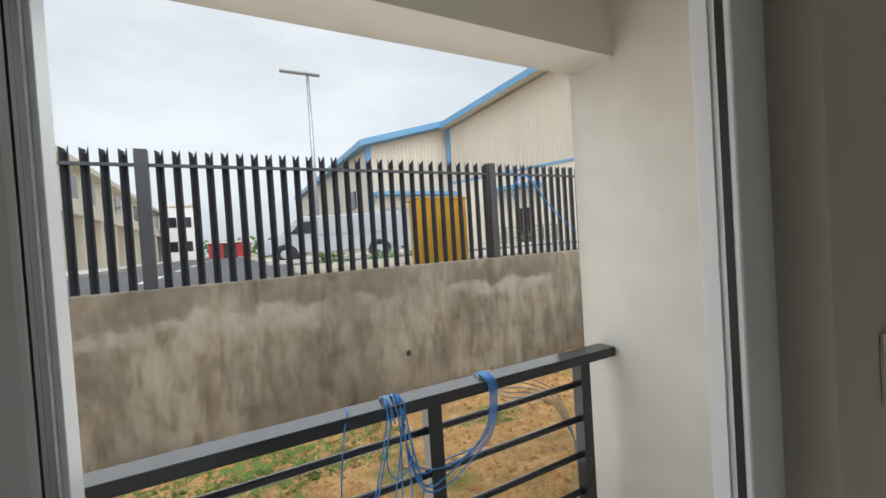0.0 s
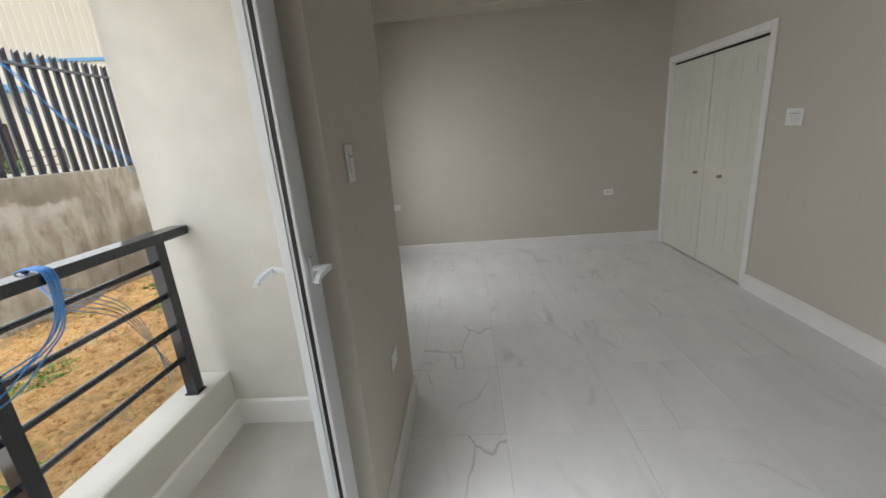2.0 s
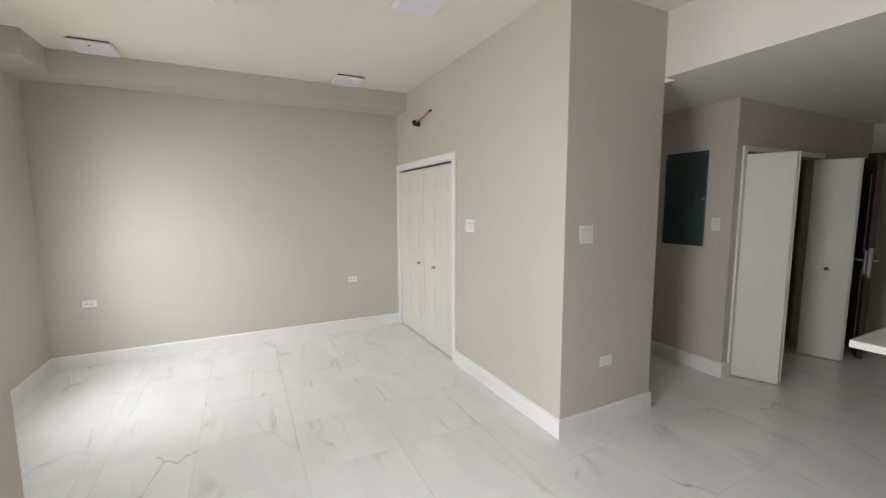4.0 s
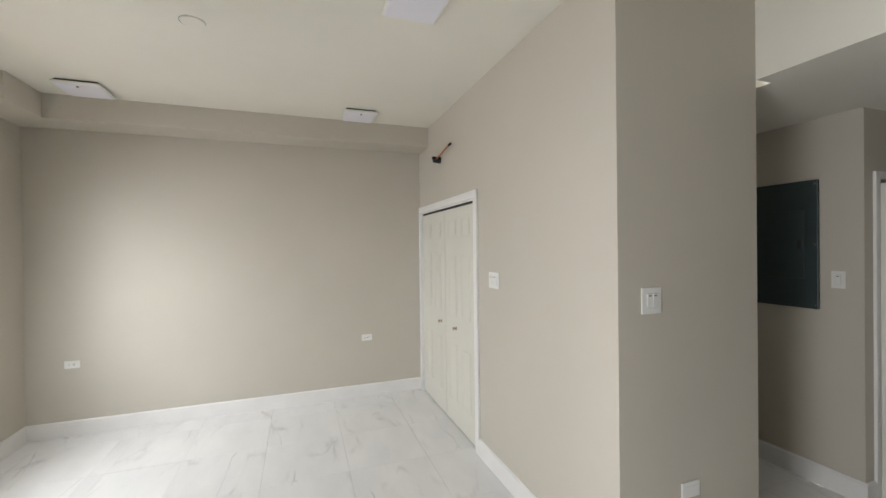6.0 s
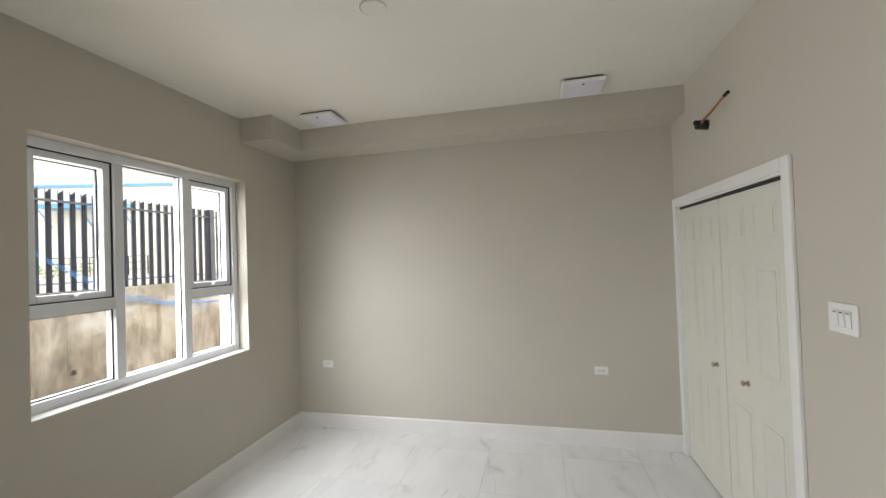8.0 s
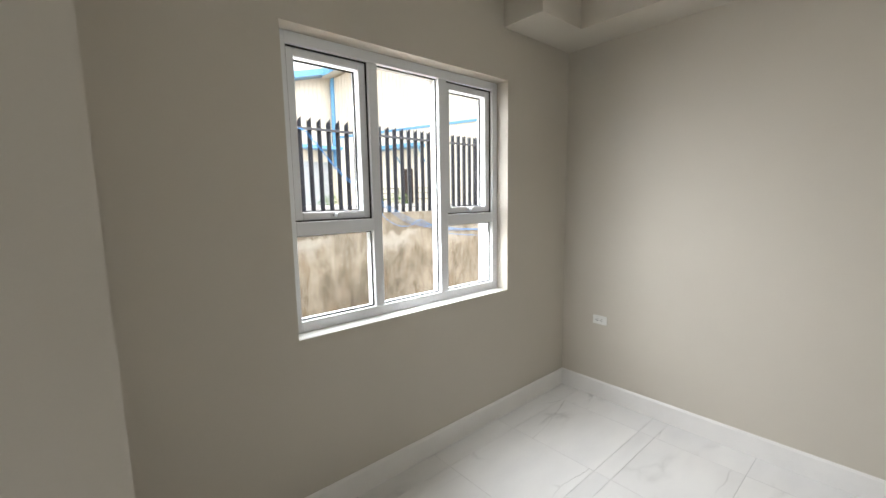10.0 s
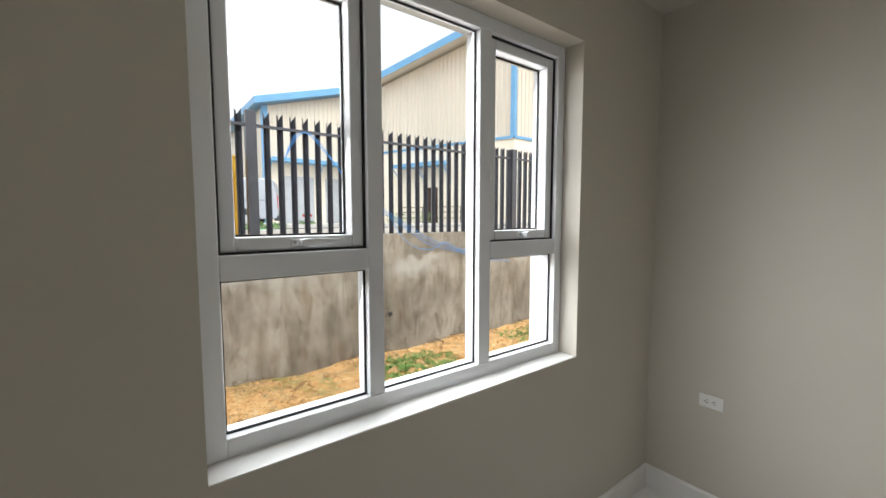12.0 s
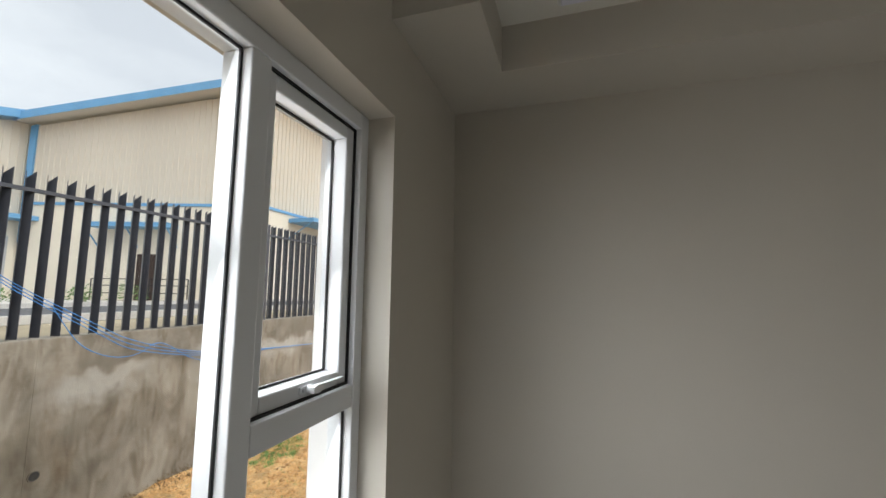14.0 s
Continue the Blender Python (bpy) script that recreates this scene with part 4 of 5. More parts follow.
bm = bmesh.new()
rng = random.Random(12)
for _ in range(4200):
    x, y = rng.uniform(-1.5, 9.0), rng.uniform(2.3, 5.3)
    r = rng.uniform(0.008, 0.03) * (1.6 if rng.random() < 0.08 else 1.0)
    z = -0.22 + 0.03 * (y - 2.2) + noise.noise((x * 1.3, y * 1.3, 0.0)) * 0.05 + noise.noise((x * 5, y * 5, 3.0)) * 0.03 + r * 0.2
    a = rng.uniform(0, math.tau)
    c, sn = math.cos(a), math.sin(a)
    j = [rng.uniform(0.6, 1.3) * r for _ in range(6)]
    top, bot = bm.verts.new((x, y, z + j[0] * 0.7)), bm.verts.new((x, y, z - j[1]))
    rim = [bm.verts.new((x + j[2] * c, y + j[2] * sn, z)), bm.verts.new((x - j[3] * sn, y + j[3] * c, z)), bm.verts.new((x - j[4] * c, y - j[4] * sn, z)), bm.verts.new((x + j[5] * sn, y - j[5] * c, z))]
    for i in range(4):
        bm.faces.new((rim[i], rim[(i + 1) % 4], top))
        bm.faces.new((rim[(i + 1) % 4], rim[i], bot))
CLOD = surface("clay_clod", (0.64, 0.37, 0.155), 0.95, vary=0.45, scale=4, grain=30, relief=0.4)
tagged(part("soil_clods", bm, CLOD), "loose clods of orange clay soil", "soil", kind="stuff")

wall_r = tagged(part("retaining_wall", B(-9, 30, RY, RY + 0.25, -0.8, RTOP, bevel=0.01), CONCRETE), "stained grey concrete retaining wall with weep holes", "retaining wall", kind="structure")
for x, z in ((-0.82, 0.35), (2.32, 0.355), (5.36, 0.375), (8.45, 0.37)):
    bm = bmesh.new()
    for i in range(16):
        a, b = math.tau * i / 16, math.tau * (i + 1) / 16
        prism(bm, [(x + 0.036 * math.cos(a), z + 0.036 * math.sin(a)), (x + 0.042 * math.cos(a), z + 0.042 * math.sin(a)), (x + 0.042 * math.cos(b), z + 0.042 * math.sin(b)), (x + 0.036 * math.cos(b), z + 0.036 * math.sin(b))], RY - 0.006, RY + 0.01, "y")
    part("weep_pipe", bm, CONCRETE, wall_r)
    part("weep_bore", cyl(bmesh.new(), (x, RY - 0.003, z), (x, RY + 0.02, z), 0.036, seg=20), SLOT, wall_r, "dark open weep hole")
for x in (5.3, 9.3):
    part("joint", B(x - 0.003, x + 0.003, RY - 0.002, RY + 0.004, -0.5, RTOP - 0.005), CONCRETE, wall_r)

fence = empty("palisade_fence", "charcoal steel palisade fence with pointed pickets on the concrete wall", "fence", at=(0, 5.40, RTOP))
PITCH, FX0, FX1 = 0.1375, -6.0, 14.0
bm = bmesh.new()


def plate(bm, a, b, t, za, zb):
    """An upright plate between two plan points, its top sloping from za to zb."""
    a, b = Vector(a), Vector(b)
    n = Vector((a.y - b.y, b.x - a.x)).normalized() * t
    plan = [a, b, b + n, a + n]
    lo = [bm.verts.new((p.x, p.y, 0.003)) for p in plan]
    hi = [bm.verts.new((p.x, p.y, z)) for p, z in zip(plan, (za, zb, zb, za))]
    bm.faces.new(lo[::-1])
    bm.faces.new(hi)
    for i in range(4):
        bm.faces.new((lo[i], lo[(i + 1) % 4], hi[(i + 1) % 4], hi[i]))


plate(bm, (-0.003, 0.0), (0.029, 0.062), 0.004, 1.315, 1.305)
plate(bm, (0.029, 0.062), (0.059, 0.002), 0.004, 1.27, 1.325)
bmesh.ops.recalc_face_normals(bm, faces=bm.faces[:])
picket_mesh = mesh_of("picket", bm, FENCESTEEL)
posts_x = [-0.2 + 3.97 * k for k in range(-1, 4)]
x = FX0
k = 0
while x < FX1:
    if all(abs(x + 0.037 - p) > 0.085 for p in posts_x):
        ob = new("picket", picket_mesh)
        ob.parent = fence
        ob.location = (x, 0, 0)
    x += PITCH
for p in posts_x:
    part("post", B(p - 0.052, p + 0.052, -0.035, 0.055, 0.0, 1.315, bevel=0.004), FENCESTEEL, fence)
part("rail", B(FX0, FX1, -0.004, 0.03, 1.155, 1.185), FENCESTEEL, fence)

strung = empty("strung_cables", "blue network cables strung from the fence over the concrete wall", "cable", at=(0, 5.37, 0))
for i in range(3):
    o = 0.022 * i
    tube("cable", [(4.12, 0.06, 2.28), (4.18 + o, 0.03, 2.52), (4.32 + o, -0.02, 2.60), (4.5 + o, -0.025, 2.42), (4.79, -0.025, 2.11 - o), (5.03, -0.03, 1.90 - o), (5.35, -0.04, 1.70 - 1.3 * o), (5.76, -0.06, 1.46 - 1.6 * o), (5.94, -0.085, 1.35 - 2 * o), (6.4, -0.075, 1.20 - 1.2 * o), (6.92, -0.07, 1.10 - 0.8 * o), (8.0, -0.07, 1.02), (9.2, -0.07, 0.96)], 0.0034, CABLE, strung, res=5)
tube("cable", [(5.35, -0.05, 1.68), (5.5, -0.06, 1.42), (5.62, -0.08, 1.29), (5.85, -0.08, 1.19), (6.07, -0.08, 1.20), (6.2, -0.08, 1.30), (6.35, -0.08, 1.26), (6.6, -0.075, 1.08), (6.95, -0.07, 0.99), (7.6, -0.07, 0.93)], 0.0034, CABLE, strung, res=5)

# the neighbouring balcony seen past the window
nb = empty("neighbour_balcony", "white rendered kerb with a black railing post beside the yard", "balcony", at=(5.62, 2.72, 0))
part("kerb", B(-0.12, 2.4, -0.1, 0.1, -0.4, 0.36, bevel=0.008), TRIM, nb)
part("post", B(-0.03, 0.03, -0.03, 0.03, 0.36, 1.16, bevel=0.002), BLACKSTEEL, nb)
part("top_rail", B(-0.05, 2.4, -0.04, 0.04, 1.16, 1.2, bevel=0.002), BLACKSTEEL, nb)

# ---- street beyond the fence ----
tagged(part("road", boxes([(-3.6, 1.6, 7.2, 140, UP, UP + 0.012), (1.6, 60, 9.4, 15.2, UP, UP + 0.012)]), ASPHALT), "grey asphalt road behind the fence", "road", kind="structure")
tagged(part("pavement", boxes([(1.75, 8.6, 15.4, 27.4, UP, UP + 0.02), (8.6, 60, 15.4, 16.2, UP, UP + 0.02), (8.6, 16.0, 16.2, 27.4, UP, UP + 0.02), (-7.9, -3.75, 7.2, 140, UP, UP + 0.12)]), PAVING), "pale concrete paving beside the road", "pavement", kind="structure")
tagged(part("kerb", boxes([(1.6, 1.75, 15.2, 60, UP, UP + 0.14), (1.75, 60, 15.2, 15.4, UP, UP + 0.14), (1.6, 60, 9.25, 9.4, UP, UP + 0.14), (-3.75, -3.6, 7.2, 140, UP, UP + 0.14)], 0.01), PAVING), "pale concrete road kerb", "kerb", kind="structure")
MARK = surface("white_road_paint", (0.7, 0.7, 0.68), 0.7, vary=0.12)
for i in range(10):
    tagged(part("road_marking", B(-1.1, -0.95, 10 + 6 * i, 13 + 6 * i, UP + 0.012, UP + 0.016), MARK), "worn white painted road line", "road marking", kind="structure")

# silver van
van = empty("delivery_van", "silver-grey delivery van parked on the paving", "van", at=(4.5, 17.55, UP + 0.02), turn=-19.5)


def van_body():
    out = [(-2.65, 0.32), (-2.62, 0.80), (-2.42, 1.02), (-1.92, 1.22), (-1.38, 1.90), (-1.10, 2.02), (2.30, 2.04), (2.52, 1.95), (2.62, 1.1), (2.62, 0.36)]
    bm = prism(bmesh.new(), out, -0.86, 0.86, "y")
    bmesh.ops.bevel(bm, geom=bm.edges[:], offset=0.07, segments=3, affect="EDGES", profile=0.5)
    return bm


van.scale = (1.06, 1.0, 0.86)
body = part("body", van_body(), VANPAINT, van, smooth=False)
for s in (-1, 1):
    y0, y1 = (-0.875, -0.858) if s < 0 else (0.858, 0.875)
    part("side_window", prism(bmesh.new(), [(-1.62, 1.22), (-1.22, 1.76), (-0.72, 1.78), (-0.70, 1.22)], y0, y1, "y"), DARKGLASS, body)
    part("door_seam", boxes([(-0.62, -0.605, y0, y1, 0.4, 1.9), (0.62, 0.635, y0, y1, 0.4, 1.9), (-0.62, 2.3, y0, y1, 1.12, 1.135)]), SLOT, body)
    part("door_handle", B(-0.9, -0.76, y0 - 0.01, y1 + 0.01, 1.02, 1.06, bevel=0.004), SLOT, body)
    part("mirror", B(-1.72, -1.58, s * 0.9 - 0.09, s * 0.9 + 0.09, 1.2, 1.42, bevel=0.02), SLOT, body)
    for wx in (-1.78, 1.62):
        wh = part("wheel", cyl(bmesh.new(), (wx, s * 0.70, 0.34), (wx, s * 0.90, 0.34), 0.34, seg=28), TYRE, van)
        part("rim", cyl(bmesh.new(), (wx, s * 0.895, 0.34), (wx, s * 0.915, 0.34), 0.20, 0.17, seg=20), GALV, wh)
        part("arch", cyl(bmesh.new(), (wx, s * 0.85, 0.36), (wx, s * 0.868, 0.36), 0.43, seg=28), SLOT, body)
part("windscreen", prism(bmesh.new(), [(-1.90, 1.27), (-1.86, 1.27), (-1.38, 1.86), (-1.42, 1.86)], -0.74, 0.74, "y"), DARKGLASS, body)
part("bumper", B(-2.72, -2.5, -0.84, 0.84, 0.28, 0.55, bevel=0.03), SLOT, body)
part("rear_bumper", B(2.5, 2.68, -0.84, 0.84, 0.28, 0.5, bevel=0.03), SLOT, body)
for y in (-0.70, 0.70):
    part("headlight", B(-2.62, -2.40, y - 0.14, y + 0.14, 0.82, 1.0, bevel=0.03), GLASS, body)
    part("tail_light", B(2.58, 2.64, y - 0.08, y + 0.08, 0.8, 1.3, bevel=0.01), REDPAINT, body)

# yellow ribbed bin
bin_ = empty("yellow_cabinet", "yellow ribbed steel cabinet standing behind the fence", "cabinet", at=(3.36, 6.30, UP))
part("body", B(-0.42, 0.42, -0.10, 0.14, 0.0, 1.08, bevel=0.01), YELLOW, bin_)
for i in range(6):
    x = -0.40 + 0.16 * i
    part("rib", prism(bmesh.new(), [(x - 0.045, -0.099), (x - 0.022, -0.15), (x + 0.022, -0.15), (x + 0.045, -0.099)], 0.02, 1.09, "z"), YELLOW, bin_)
    part("cap", B(x - 0.035, x + 0.035, -0.165, -0.09, 1.08, 1.12, bevel=0.012), YELLOW, bin_)
part("rim", B(-0.45, 0.45, -0.09, 0.17, 1.07, 1.10, bevel=0.01), YELLOW, bin_)

# street lamp
lampost = empty("street_lamp", "tall grey steel street lamp with a flat twin head", "street lamp", at=(4.22, 20.0, UP))
part("pole", cyl(bmesh.new(), (0, 0, 0), (0, 0, 8.55), 0.11, 0.075, seg=16), GALV, lampost, smooth=True)
part("head", B(-1.2, 0.55, -0.16, 0.16, 8.5, 8.64, bevel=0.03), GALV, lampost)
part("base", B(-0.22, 0.22, -0.22, 0.22, 0, 0.12, bevel=0.02), PAVING, lampost)

# hydrant, tarpaulin, shrubs
hyd = empty("fire_hydrant", "red fire hydrant on the verge", "hydrant", at=(8.94, 18.9, UP + 0.02))
part("barrel", cyl(cyl(bmesh.new(), (0, 0, 0), (0, 0, 0.62), 0.11, seg=14), (0, 0, 0), (0, 0, 0.06), 0.17, seg=14), REDPAINT, hyd, smooth=False)
part("bonnet", cyl(bmesh.new(), (0, 0, 0.62), (0, 0, 0.82), 0.13, 0.05, seg=14), REDPAINT, hyd)
part("outlet", cyl(bmesh.new(), (-0.2, 0, 0.45), (0.2, 0, 0.45), 0.06, seg=12), REDPAINT, hyd)


def shrub(x, y, z, r, h, seed, n=260):
    rr = random.Random(seed)
    th = empty("shrub", "small leafy green shrub on the verge", "shrub", group="verge shrubs", at=(x, y, z))
    bm = bmesh.new()
    for _ in range(5):
        a = rr.uniform(0, math.tau)
        cyl(bm, (0, 0, 0), (r * 0.6 * math.cos(a), r * 0.6 * math.sin(a), h * 0.7), 0.015, 0.004, seg=5)
    part("stem", bm, EARTH, th)
    bm = bmesh.new()
    for _ in range(n):
        a, q, v = rr.uniform(0, math.tau), rr.random() ** 0.5, rr.random()
        p = Vector((r * q * math.cos(a), r * q * math.sin(a), h * (0.2 + 0.8 * v * (1 - 0.4 * q))))
        d = Vector((rr.uniform(-1, 1), rr.uniform(-1, 1), rr.uniform(-0.3, 1))).normalized()
        e = d.orthogonal().normalized()
        s = rr.uniform(0.05, 0.11)
        vs = [bm.verts.new(c) for c in (p, p + d * s * 0.5 + e * s * 0.3, p + d * s, p + d * s * 0.5 - e * s * 0.3)]
        bm.faces.new(vs)
    part("foliage", bm, LEAF, th)
    return th


for i, (x, y, r, h) in enumerate(((3.9, 10.4, 0.45, 0.35), (2.6, 10.2, 0.35, 0.4), (5.2, 10.8, 0.5, 0.3), (10.5, 17.6, 0.6, 0.6), (12.6, 17.2, 0.5, 0.7), (14.2, 17.4, 0.6, 0.8), (8.2, 17.0, 0.4, 0.3))):
    shrub(x, y, UP, r, h, 20 + i)
tarp = empty("green_tarpaulin", "crumpled green tarpaulin on the verge", "tarpaulin", at=(4.6, 10.0, UP))
bm = bmesh.new()
made = bmesh.ops.create_grid(bm, x_segments=24, y_segments=10, size=0.5)
for v in bm.verts:
    v.co.x *= 2.4
    v.co.z = 0.08 + 0.09 * noise.noise((v.co.x * 3, v.co.y * 5, 1.0))
bmesh.ops.solidify(bm, geom=bm.faces[:], thickness=0.05)
part("sheet", bm, GREENCLOTH, tarp, smooth=True)

# ---- warehouse ----
ware = empty("warehouse", "cream metal-clad warehouse with sky-blue trim and roof edges", "warehouse")
P0, P1 = Vector((15.7, 27.4, 0)), Vector((19.3, 16.1, 0))
along = (P1 - P0).normalized()
outw = Vector((along.y, -along.x, 0))
if outw.x > 0:
    outw = -outw
LEN = (P1 - P0).length


def wall_strip(a, d, n, length, z0, z1a, z1b, thick=0.3):
    """An upright wall from point a along d, its top sloping from z1a to z1b; n points outwards."""
    bm = bmesh.new()
    b = a + d * length
    lo = [a, b, b - n * thick, a - n * thick]
    vs = [bm.verts.new((p.x, p.y, z0)) for p in lo]
    vt = [bm.verts.new((p.x, p.y, z)) for p, z in zip(lo, (z1a, z1b, z1b, z1a))]
    bm.faces.new(vs[::-1])
    bm.faces.new(vt)
    for i in range(4):
        j = (i + 1) % 4
        bm.faces.new((vs[i], vs[j], vt[j], vt[i]))
    bmesh.ops.recalc_face_normals(bm, faces=bm.faces[:])
    return bm


def ribs(a, d, n, length, z0, z1a, z1b, pitch, w=0.07, dep=0.04):
    bm = bmesh.new()
    k = int(length / pitch)
    for i in range(k + 1):
        f = i * pitch / length
        p = a + d * (i * pitch)
        zt = z1a + (z1b - z1a) * f
        c = [p - d * w / 2, p + d * w / 2, p + d * w / 4 + n * dep, p - d * w / 4 + n * dep]
        lo = [bm.verts.new((q.x, q.y, z0)) for q in c]
        hi = [bm.verts.new((q.x, q.y, zt)) for q in c]
        for i0 in range(4):
            j0 = (i0 + 1) % 4
            bm.faces.new((lo[i0], lo[j0], hi[j0], hi[i0]))
        bm.faces.new(hi)
    return bm


X = Vector((1, 0, 0))
Yv = Vector((0, 1, 0))
# west face of the tall hall
tall = part("wall", wall_strip(P0, along, outw, LEN, 6.0, 10.0, 12.1), SIDING, ware)
part("cladding_rib", ribs(P0, along, outw, LEN, 6.0, 10.0, 12.1, 0.30), SIDING, tall)
part("lower_wall", wall_strip(P0 + outw * 0.05, along, outw, LEN, 0.6, 6.0, 6.0), MASONRY, ware)
part("band", wall_strip(P0 + outw * 0.12, along, outw, LEN, 5.92, 6.06, 6.06, 0.15), BLUETRIM, ware)
part("corner_trim", wall_strip(P1 - along * 0.15 + outw * 0.1, along, outw, 0.25, 6.0, 12.0, 12.1, 0.3), BLUETRIM, ware)
part("corner_trim", wall_strip(P0 - along * 0.1 + outw * 0.1, along, outw, 0.3, 4.0, 10.0, 10.1, 0.3), BLUETRIM, ware)
# south face of the tall hall
P2 = P1 + X * 24
part("wall", wall_strip(P1, X, -Yv, 24, 6.0, 11.5, 11.5), SIDING, ware)
part("cladding_rib", ribs(P1, X, -Yv, 24, 6.0, 11.5, 11.5, 0.30), SIDING, ware)
part("lower_wall", wall_strip(P1 - Yv * 0.05, X, -Yv, 24, 0.6, 6.0, 6.0), MASONRY, ware)
part("band", wall_strip(P1 - Yv * 0.12, X, -Yv, 24, 5.92, 6.06, 6.06, 0.15), BLUETRIM, ware)
# roof of the tall hall with wide eaves
OV = 1.3
bm = bmesh.new()
ra, rb = P0 + outw * 0.8 - along * 0.1, P1 + outw * 1.0 + along * 1.0
rc, rd = P2 + Vector((0, -OV, 0)), P2 + Vector((0, 30, 0))
re = P0 + Vector((4, 10, 0))
low = [(ra.x, ra.y, 10.05), (rb.x, rb.y, 12.25), (rc.x, rc.y, 11.8), (rd.x, rd.y, 14.5), (re.x, re.y, 11.2)]
a = [bm.verts.new(p) for p in low]
b = [bm.verts.new((p[0], p[1], p[2] + 0.42)) for p in low]
bm.faces.new(a[::-1])
bm.faces.new(b)
for i in range(5):
    j = (i + 1) % 5
    bm.faces.new((a[i], a[j], b[j], b[i]))
bmesh.ops.recalc_face_normals(bm, faces=bm.faces[:])
roof = part("roof", bm, BLUETRIM, ware)
bm = bmesh.new()
a = [bm.verts.new((p[0], p[1], p[2] - 0.012)) for p in low]
b = [bm.verts.new((p[0], p[1], p[2] - 0.004)) for p in low]
bm.faces.new(a[::-1])
bm.faces.new(b)
part("soffit", bm, SIDING, roof)
# low wing
W0 = Vector((9.35, 27.8, 0))
part("wall", wall_strip(W0, X, -Yv, 6.6, 5.4, 8.5, 10.35), SIDING, ware)
part("cladding_rib", ribs(W0, X, -Yv, 6.4, 5.4, 8.45, 10.25, 0.30), SIDING, ware)
part("lower_wall", wall_strip(W0 - Yv * 0.05, X, -Yv, 6.6, 0.6, 5.4, 5.4), MASONRY, ware)
part("corner_trim", wall_strip(W0 - Yv * 0.08 - X * 0.05, X, -Yv, 0.35, 0.6, 8.5, 8.6, 0.35), BLUETRIM, ware)
part("wall", wall_strip(W0 + Yv * 30, -Yv, -X, 30, 0.6, 8.45, 8.45), SIDING, ware)
for i in range(5):
    part("side_window", B(9.25, 9.36, 31 + 5 * i, 32.4 + 5 * i, 4.6, 5.9), DARKGLASS, ware)
bm = prism(bmesh.new(), [(8.75, 8.45), (16.0, 10.45), (16.0, 10.86), (8.75, 8.86)], 27.1, 58, "y")
part("wing_roof", bm, BLUETRIM, ware)


def canopy(a, d, n, length, z, dep, parent):
    c = part("canopy", wall_strip(a + n * dep, d, n, length, z, z + 0.22, z + 0.22, dep), BLUETRIM, parent)
    bm = bmesh.new()
    for i in range(max(2, int(length / 2.2)) + 1):
        p = a + d * (length * i / max(2, int(length / 2.2)))
        q = p + n * (dep - 0.05)
        cyl(bm, (p.x, p.y, z - 0.9), (q.x, q.y, z), 0.035, seg=6)
    part("bracket", bm, BLUETRIM, c)
    return c


canopy(W0 - Yv * 0.1 + X * 0.2, X, -Yv, 6.4, 5.1, 1.1, ware)
canopy(P0 + along * (LEN * 0.33) + outw * 0.06, along, outw, LEN * 0.33, 4.75, 0.9, ware)
canopy(P1 + X * 2.0 - Yv * 0.06, X, -Yv, 6.0, 5.5, 1.6, ware)


def roller_door(a, d, n, w, z0, z1):
    dr = part("roller_door", wall_strip(a, d, n, w, z0, z1, z1, 0.04), GALV, ware, "grey roller shutter, shut")
    bm = bmesh.new()
    z = z0 + 0.1
    while z < z1:
        p = a + n * 0.01
        b2 = wall_strip(p, d, n, w, z, z + 0.03, z + 0.03, 0.02)
        me = bpy.data.meshes.new("tmp")
        b2.to_mesh(me)
        b2.free()
        bm.from_mesh(me)
        bpy.data.meshes.remove(me)
        z += 0.18
    part("slats", bm, GALV, dr)
    return dr


for i in range(2):
    roller_door(W0 + X * (1.0 + 2.9 * i) - Yv * 0.1, X, -Yv, 2.1, UP, 4.3)
part("door", wall_strip(P0 + along * (LEN * 0.50) + outw * 0.1, along, outw, 0.9, UP, 3.5, 3.5, 0.06), BROWN, ware, "dark brown warehouse door")
handrail = empty("handrail", "thin black handrail outside the warehouse door", "handrail")
hb = P0 + along * (LEN * 0.40) + outw * 1.2
for i in range(6):
    q = hb + along * (0.9 * i)
    part("post", cyl(bmesh.new(), (q.x, q.y, UP), (q.x, q.y, UP + 1.0), 0.025, seg=8), BLACKSTEEL, handrail)
for z in (0.35, 0.7, 1.0):
    q = hb + along * 4.5
    part("rail", cyl(bmesh.new(), (hb.x, hb.y, UP + z), (q.x, q.y, UP + z), 0.02, seg=8), BLACKSTEEL, handrail)

# ---- long cream building along the road, and the far end of the street ----
apt = empty("long_building", "long two-storey cream building with open balconies along the road", "building", at=(-8.0, 24.0, UP))
part("wall", B(-9, 0, 0, 60, 0, 6.6), MASONRY, apt)
part("roof", B(-9.3, 0.6, -0.4, 60.3, 6.6, 7.0, bevel=0.02), MASONRY, apt)
for i in range(15):
    y = 0.8 + 4 * i
    w = part("window", B(-0.02, 0.05, y + 0.4, y + 2.4, 4.6, 6.2), DARKGLASS, apt)
    part("sill", B(0.0, 0.12, y + 0.3, y + 2.5, 4.5, 4.6), TRIM, w)
    part("window", B(-0.02, 0.05, y + 0.4, y + 2.6, 0.6, 2.6), DARKGLASS, apt)
    part("pier", B(0.0, 0.9, y - 0.5, y - 0.1, 0.0, 3.3), MASONRY, apt)
part("balcony", B(0.0, 1.0, 0, 60, 3.3, 4.2, bevel=0.02), MASONRY, apt)
hb2 = empty("white_building", "plain white two-storey building at the street's far end", "building", at=(-4.7, 62.0, UP))
part("wall", B(-1.9, 1.9, 0, 8, 0, 7.0), TRIM, hb2)
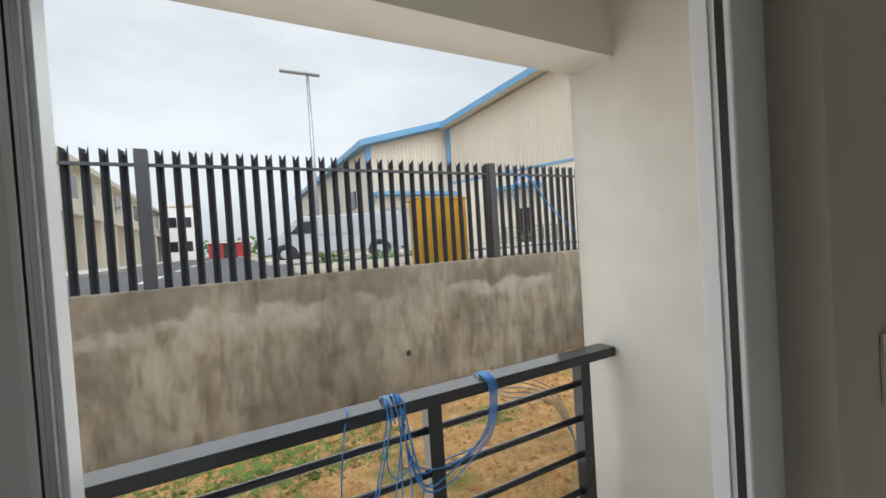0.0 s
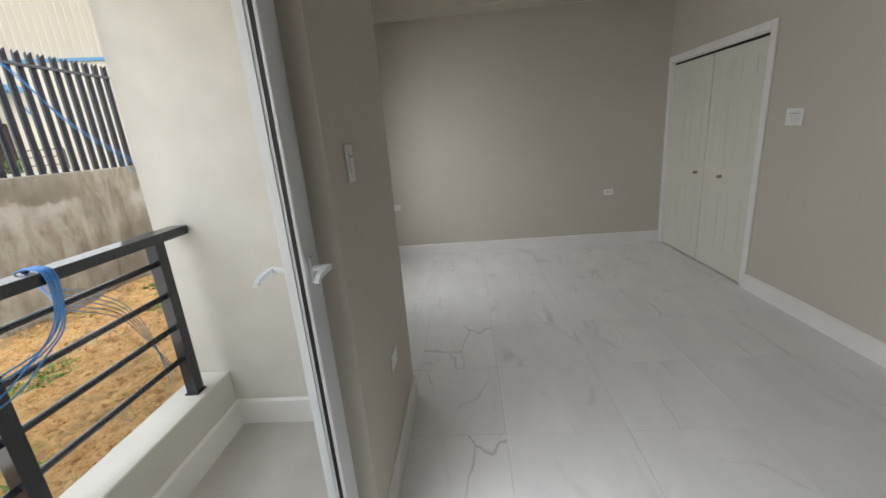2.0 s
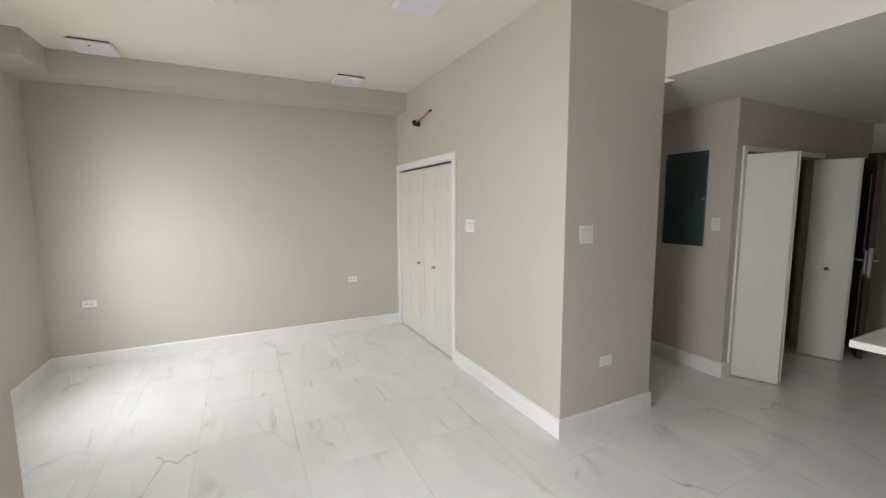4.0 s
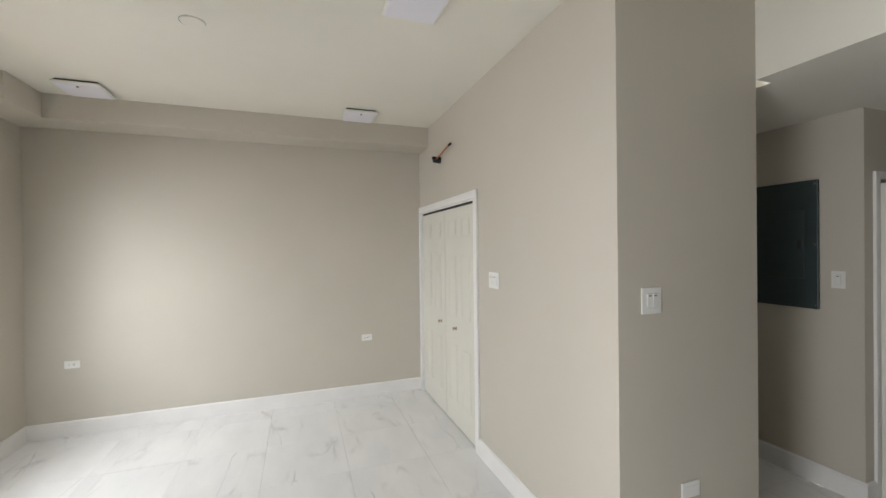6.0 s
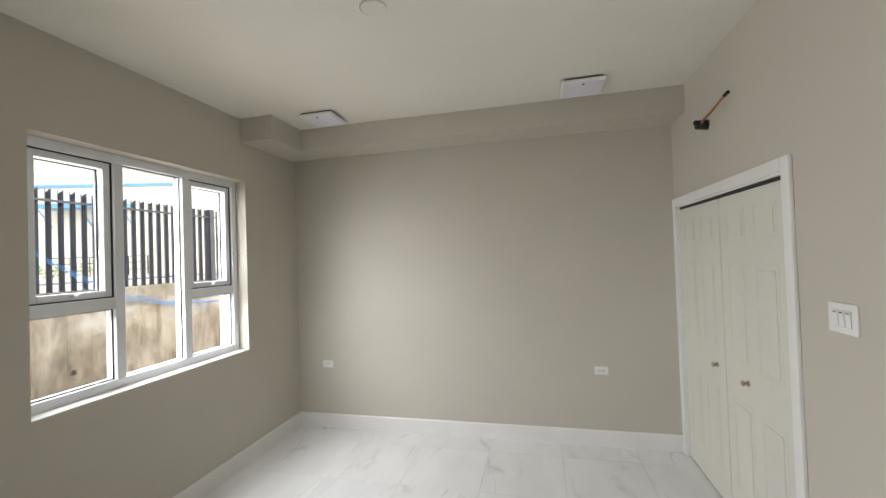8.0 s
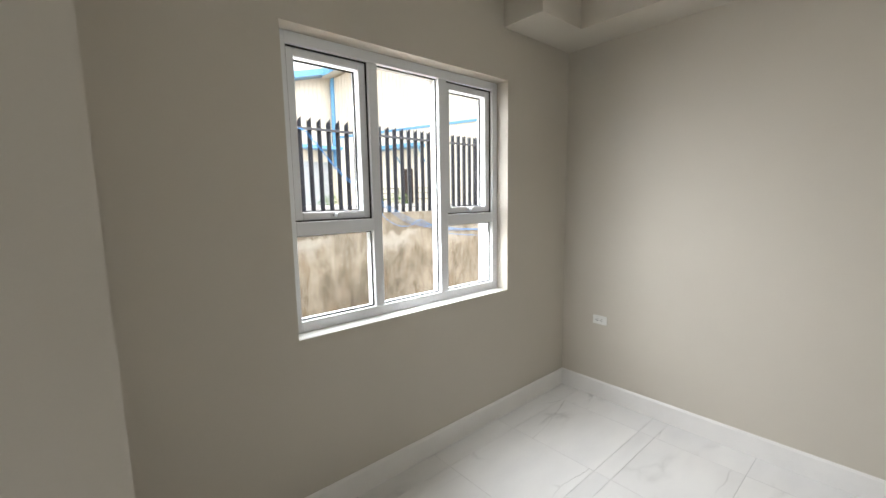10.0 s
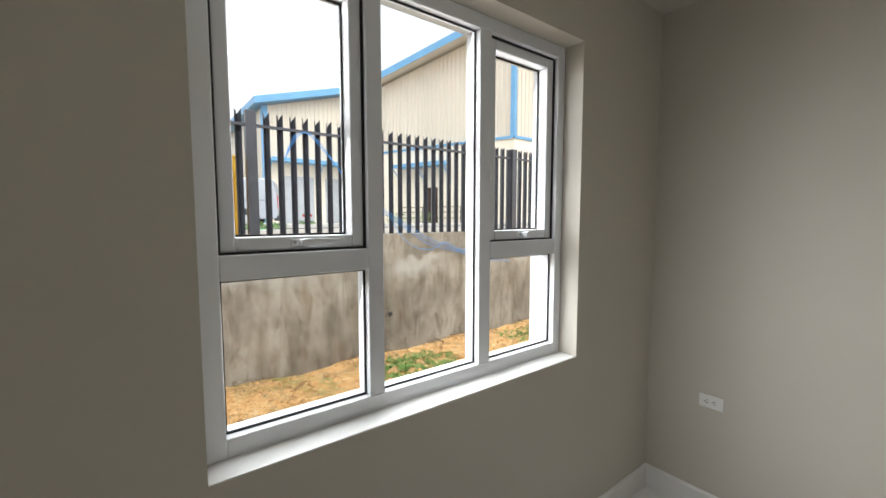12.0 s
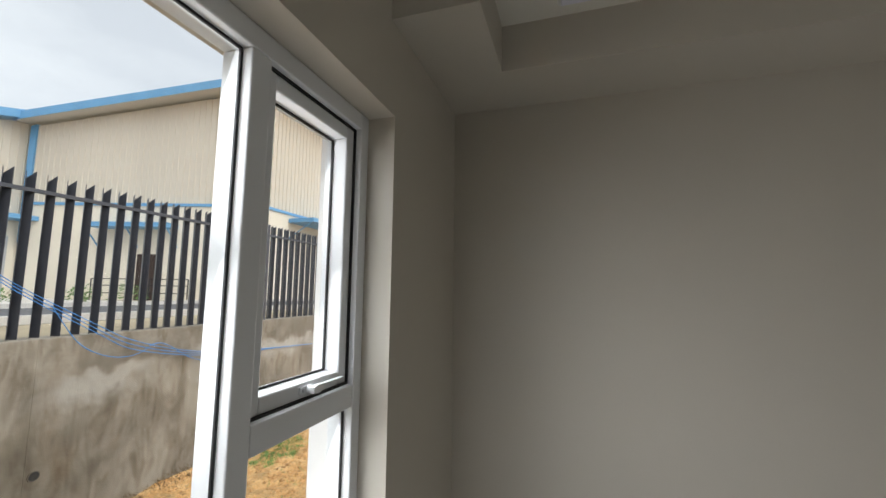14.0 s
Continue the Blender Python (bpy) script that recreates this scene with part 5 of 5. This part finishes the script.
for i in range(2):
    for z in (1.2, 4.3):
        part("window", B(-1.3 + 1.6 * i, -0.4 + 1.6 * i, -0.05, 0.02, z, z + 1.3), DARKGLASS, hb2)
part("roof", B(-2.1, 2.1, -0.2, 8.2, 7.0, 7.25), MASONRY, hb2)
rb_ = empty("red_shed", "low red shed at the street's far end", "shed", at=(0.7, 64.0, UP))
part("wall", B(-2.6, 2.6, 0, 5, 0, 2.1), REDPAINT, rb_)
part("roof", B(-2.9, 2.9, -0.3, 5.3, 2.1, 2.3), TRIM, rb_)
part("door", B(-0.8, 0.8, -0.05, 0.02, 0, 2.0), SLOT, rb_)
bm = bmesh.new()
rng = random.Random(31)
for _ in range(1500):
    x, y = rng.uniform(-30, 60), rng.uniform(95, 110)
    top = 3.2 + 1.6 * noise.noise((x * 0.12, 0, 5.0))
    p = Vector((x, y, UP + rng.uniform(0.2, top)))
    d = Vector((rng.uniform(-1, 1), rng.uniform(-1, 1), rng.uniform(-0.4, 1))).normalized()
    e = d.orthogonal().normalized()
    s = rng.uniform(0.6, 1.3)
    bm.faces.new([bm.verts.new(c) for c in (p, p + d * s * 0.5 + e * s * 0.4, p + d * s, p + d * s * 0.5 - e * s * 0.4)])
tagged(part("far_trees", bm, LEAF), "low line of far green trees", "trees", kind="stuff")

# ---- marble floor tiles ----
floor = empty("floor", "polished white marble-look floor tiles with grey veins", "floor", kind="structure")
TX, TY, TP = 1.86, -0.085, 0.612
tile_mesh = mesh_of("tile", B(-TP / 2 + 0.0008, TP / 2 - 0.0008, -TP / 2 + 0.0008, TP / 2 - 0.0008, -0.008, 0.0, bevel=0.0006), MARBLE)


def tile(x0, x1, y0, y1):
    full = (x1 - x0) > TP - 0.002 and (y1 - y0) > TP - 0.002
    me = tile_mesh if full else mesh_of("tile", B(x0 - (x0 + x1) / 2 + 0.0008, x1 - (x0 + x1) / 2 - 0.0008, y0 - (y0 + y1) / 2 + 0.0008, y1 - (y0 + y1) / 2 - 0.0008, -0.008, 0.0, bevel=0.0006), MARBLE)
    ob = new("tile", me)
    ob.parent = floor
    ob.location = ((x0 + x1) / 2, (y0 + y1) / 2, 0)


def clip(lo, hi, a, b):
    return max(lo, a), min(hi, b)


for i in range(-8, 7):
    for j in range(-11, 5):
        x0, x1 = TX + TP * i, TX + TP * (i + 1)
        y0, y1 = TY + TP * j, TY + TP * (j + 1)
        for ax0, ax1, ay0, ay1 in ((-2.6, XB, -6.5, YS), (2.2, XB, YS, YW)):
            u0, u1 = clip(ax0, ax1, x0, x1)
            v0, v1 = clip(ay0, ay1, y0, y1)
            if u1 - u0 > 0.01 and v1 - v0 > 0.01:
                tile(u0, u1, v0, v1)
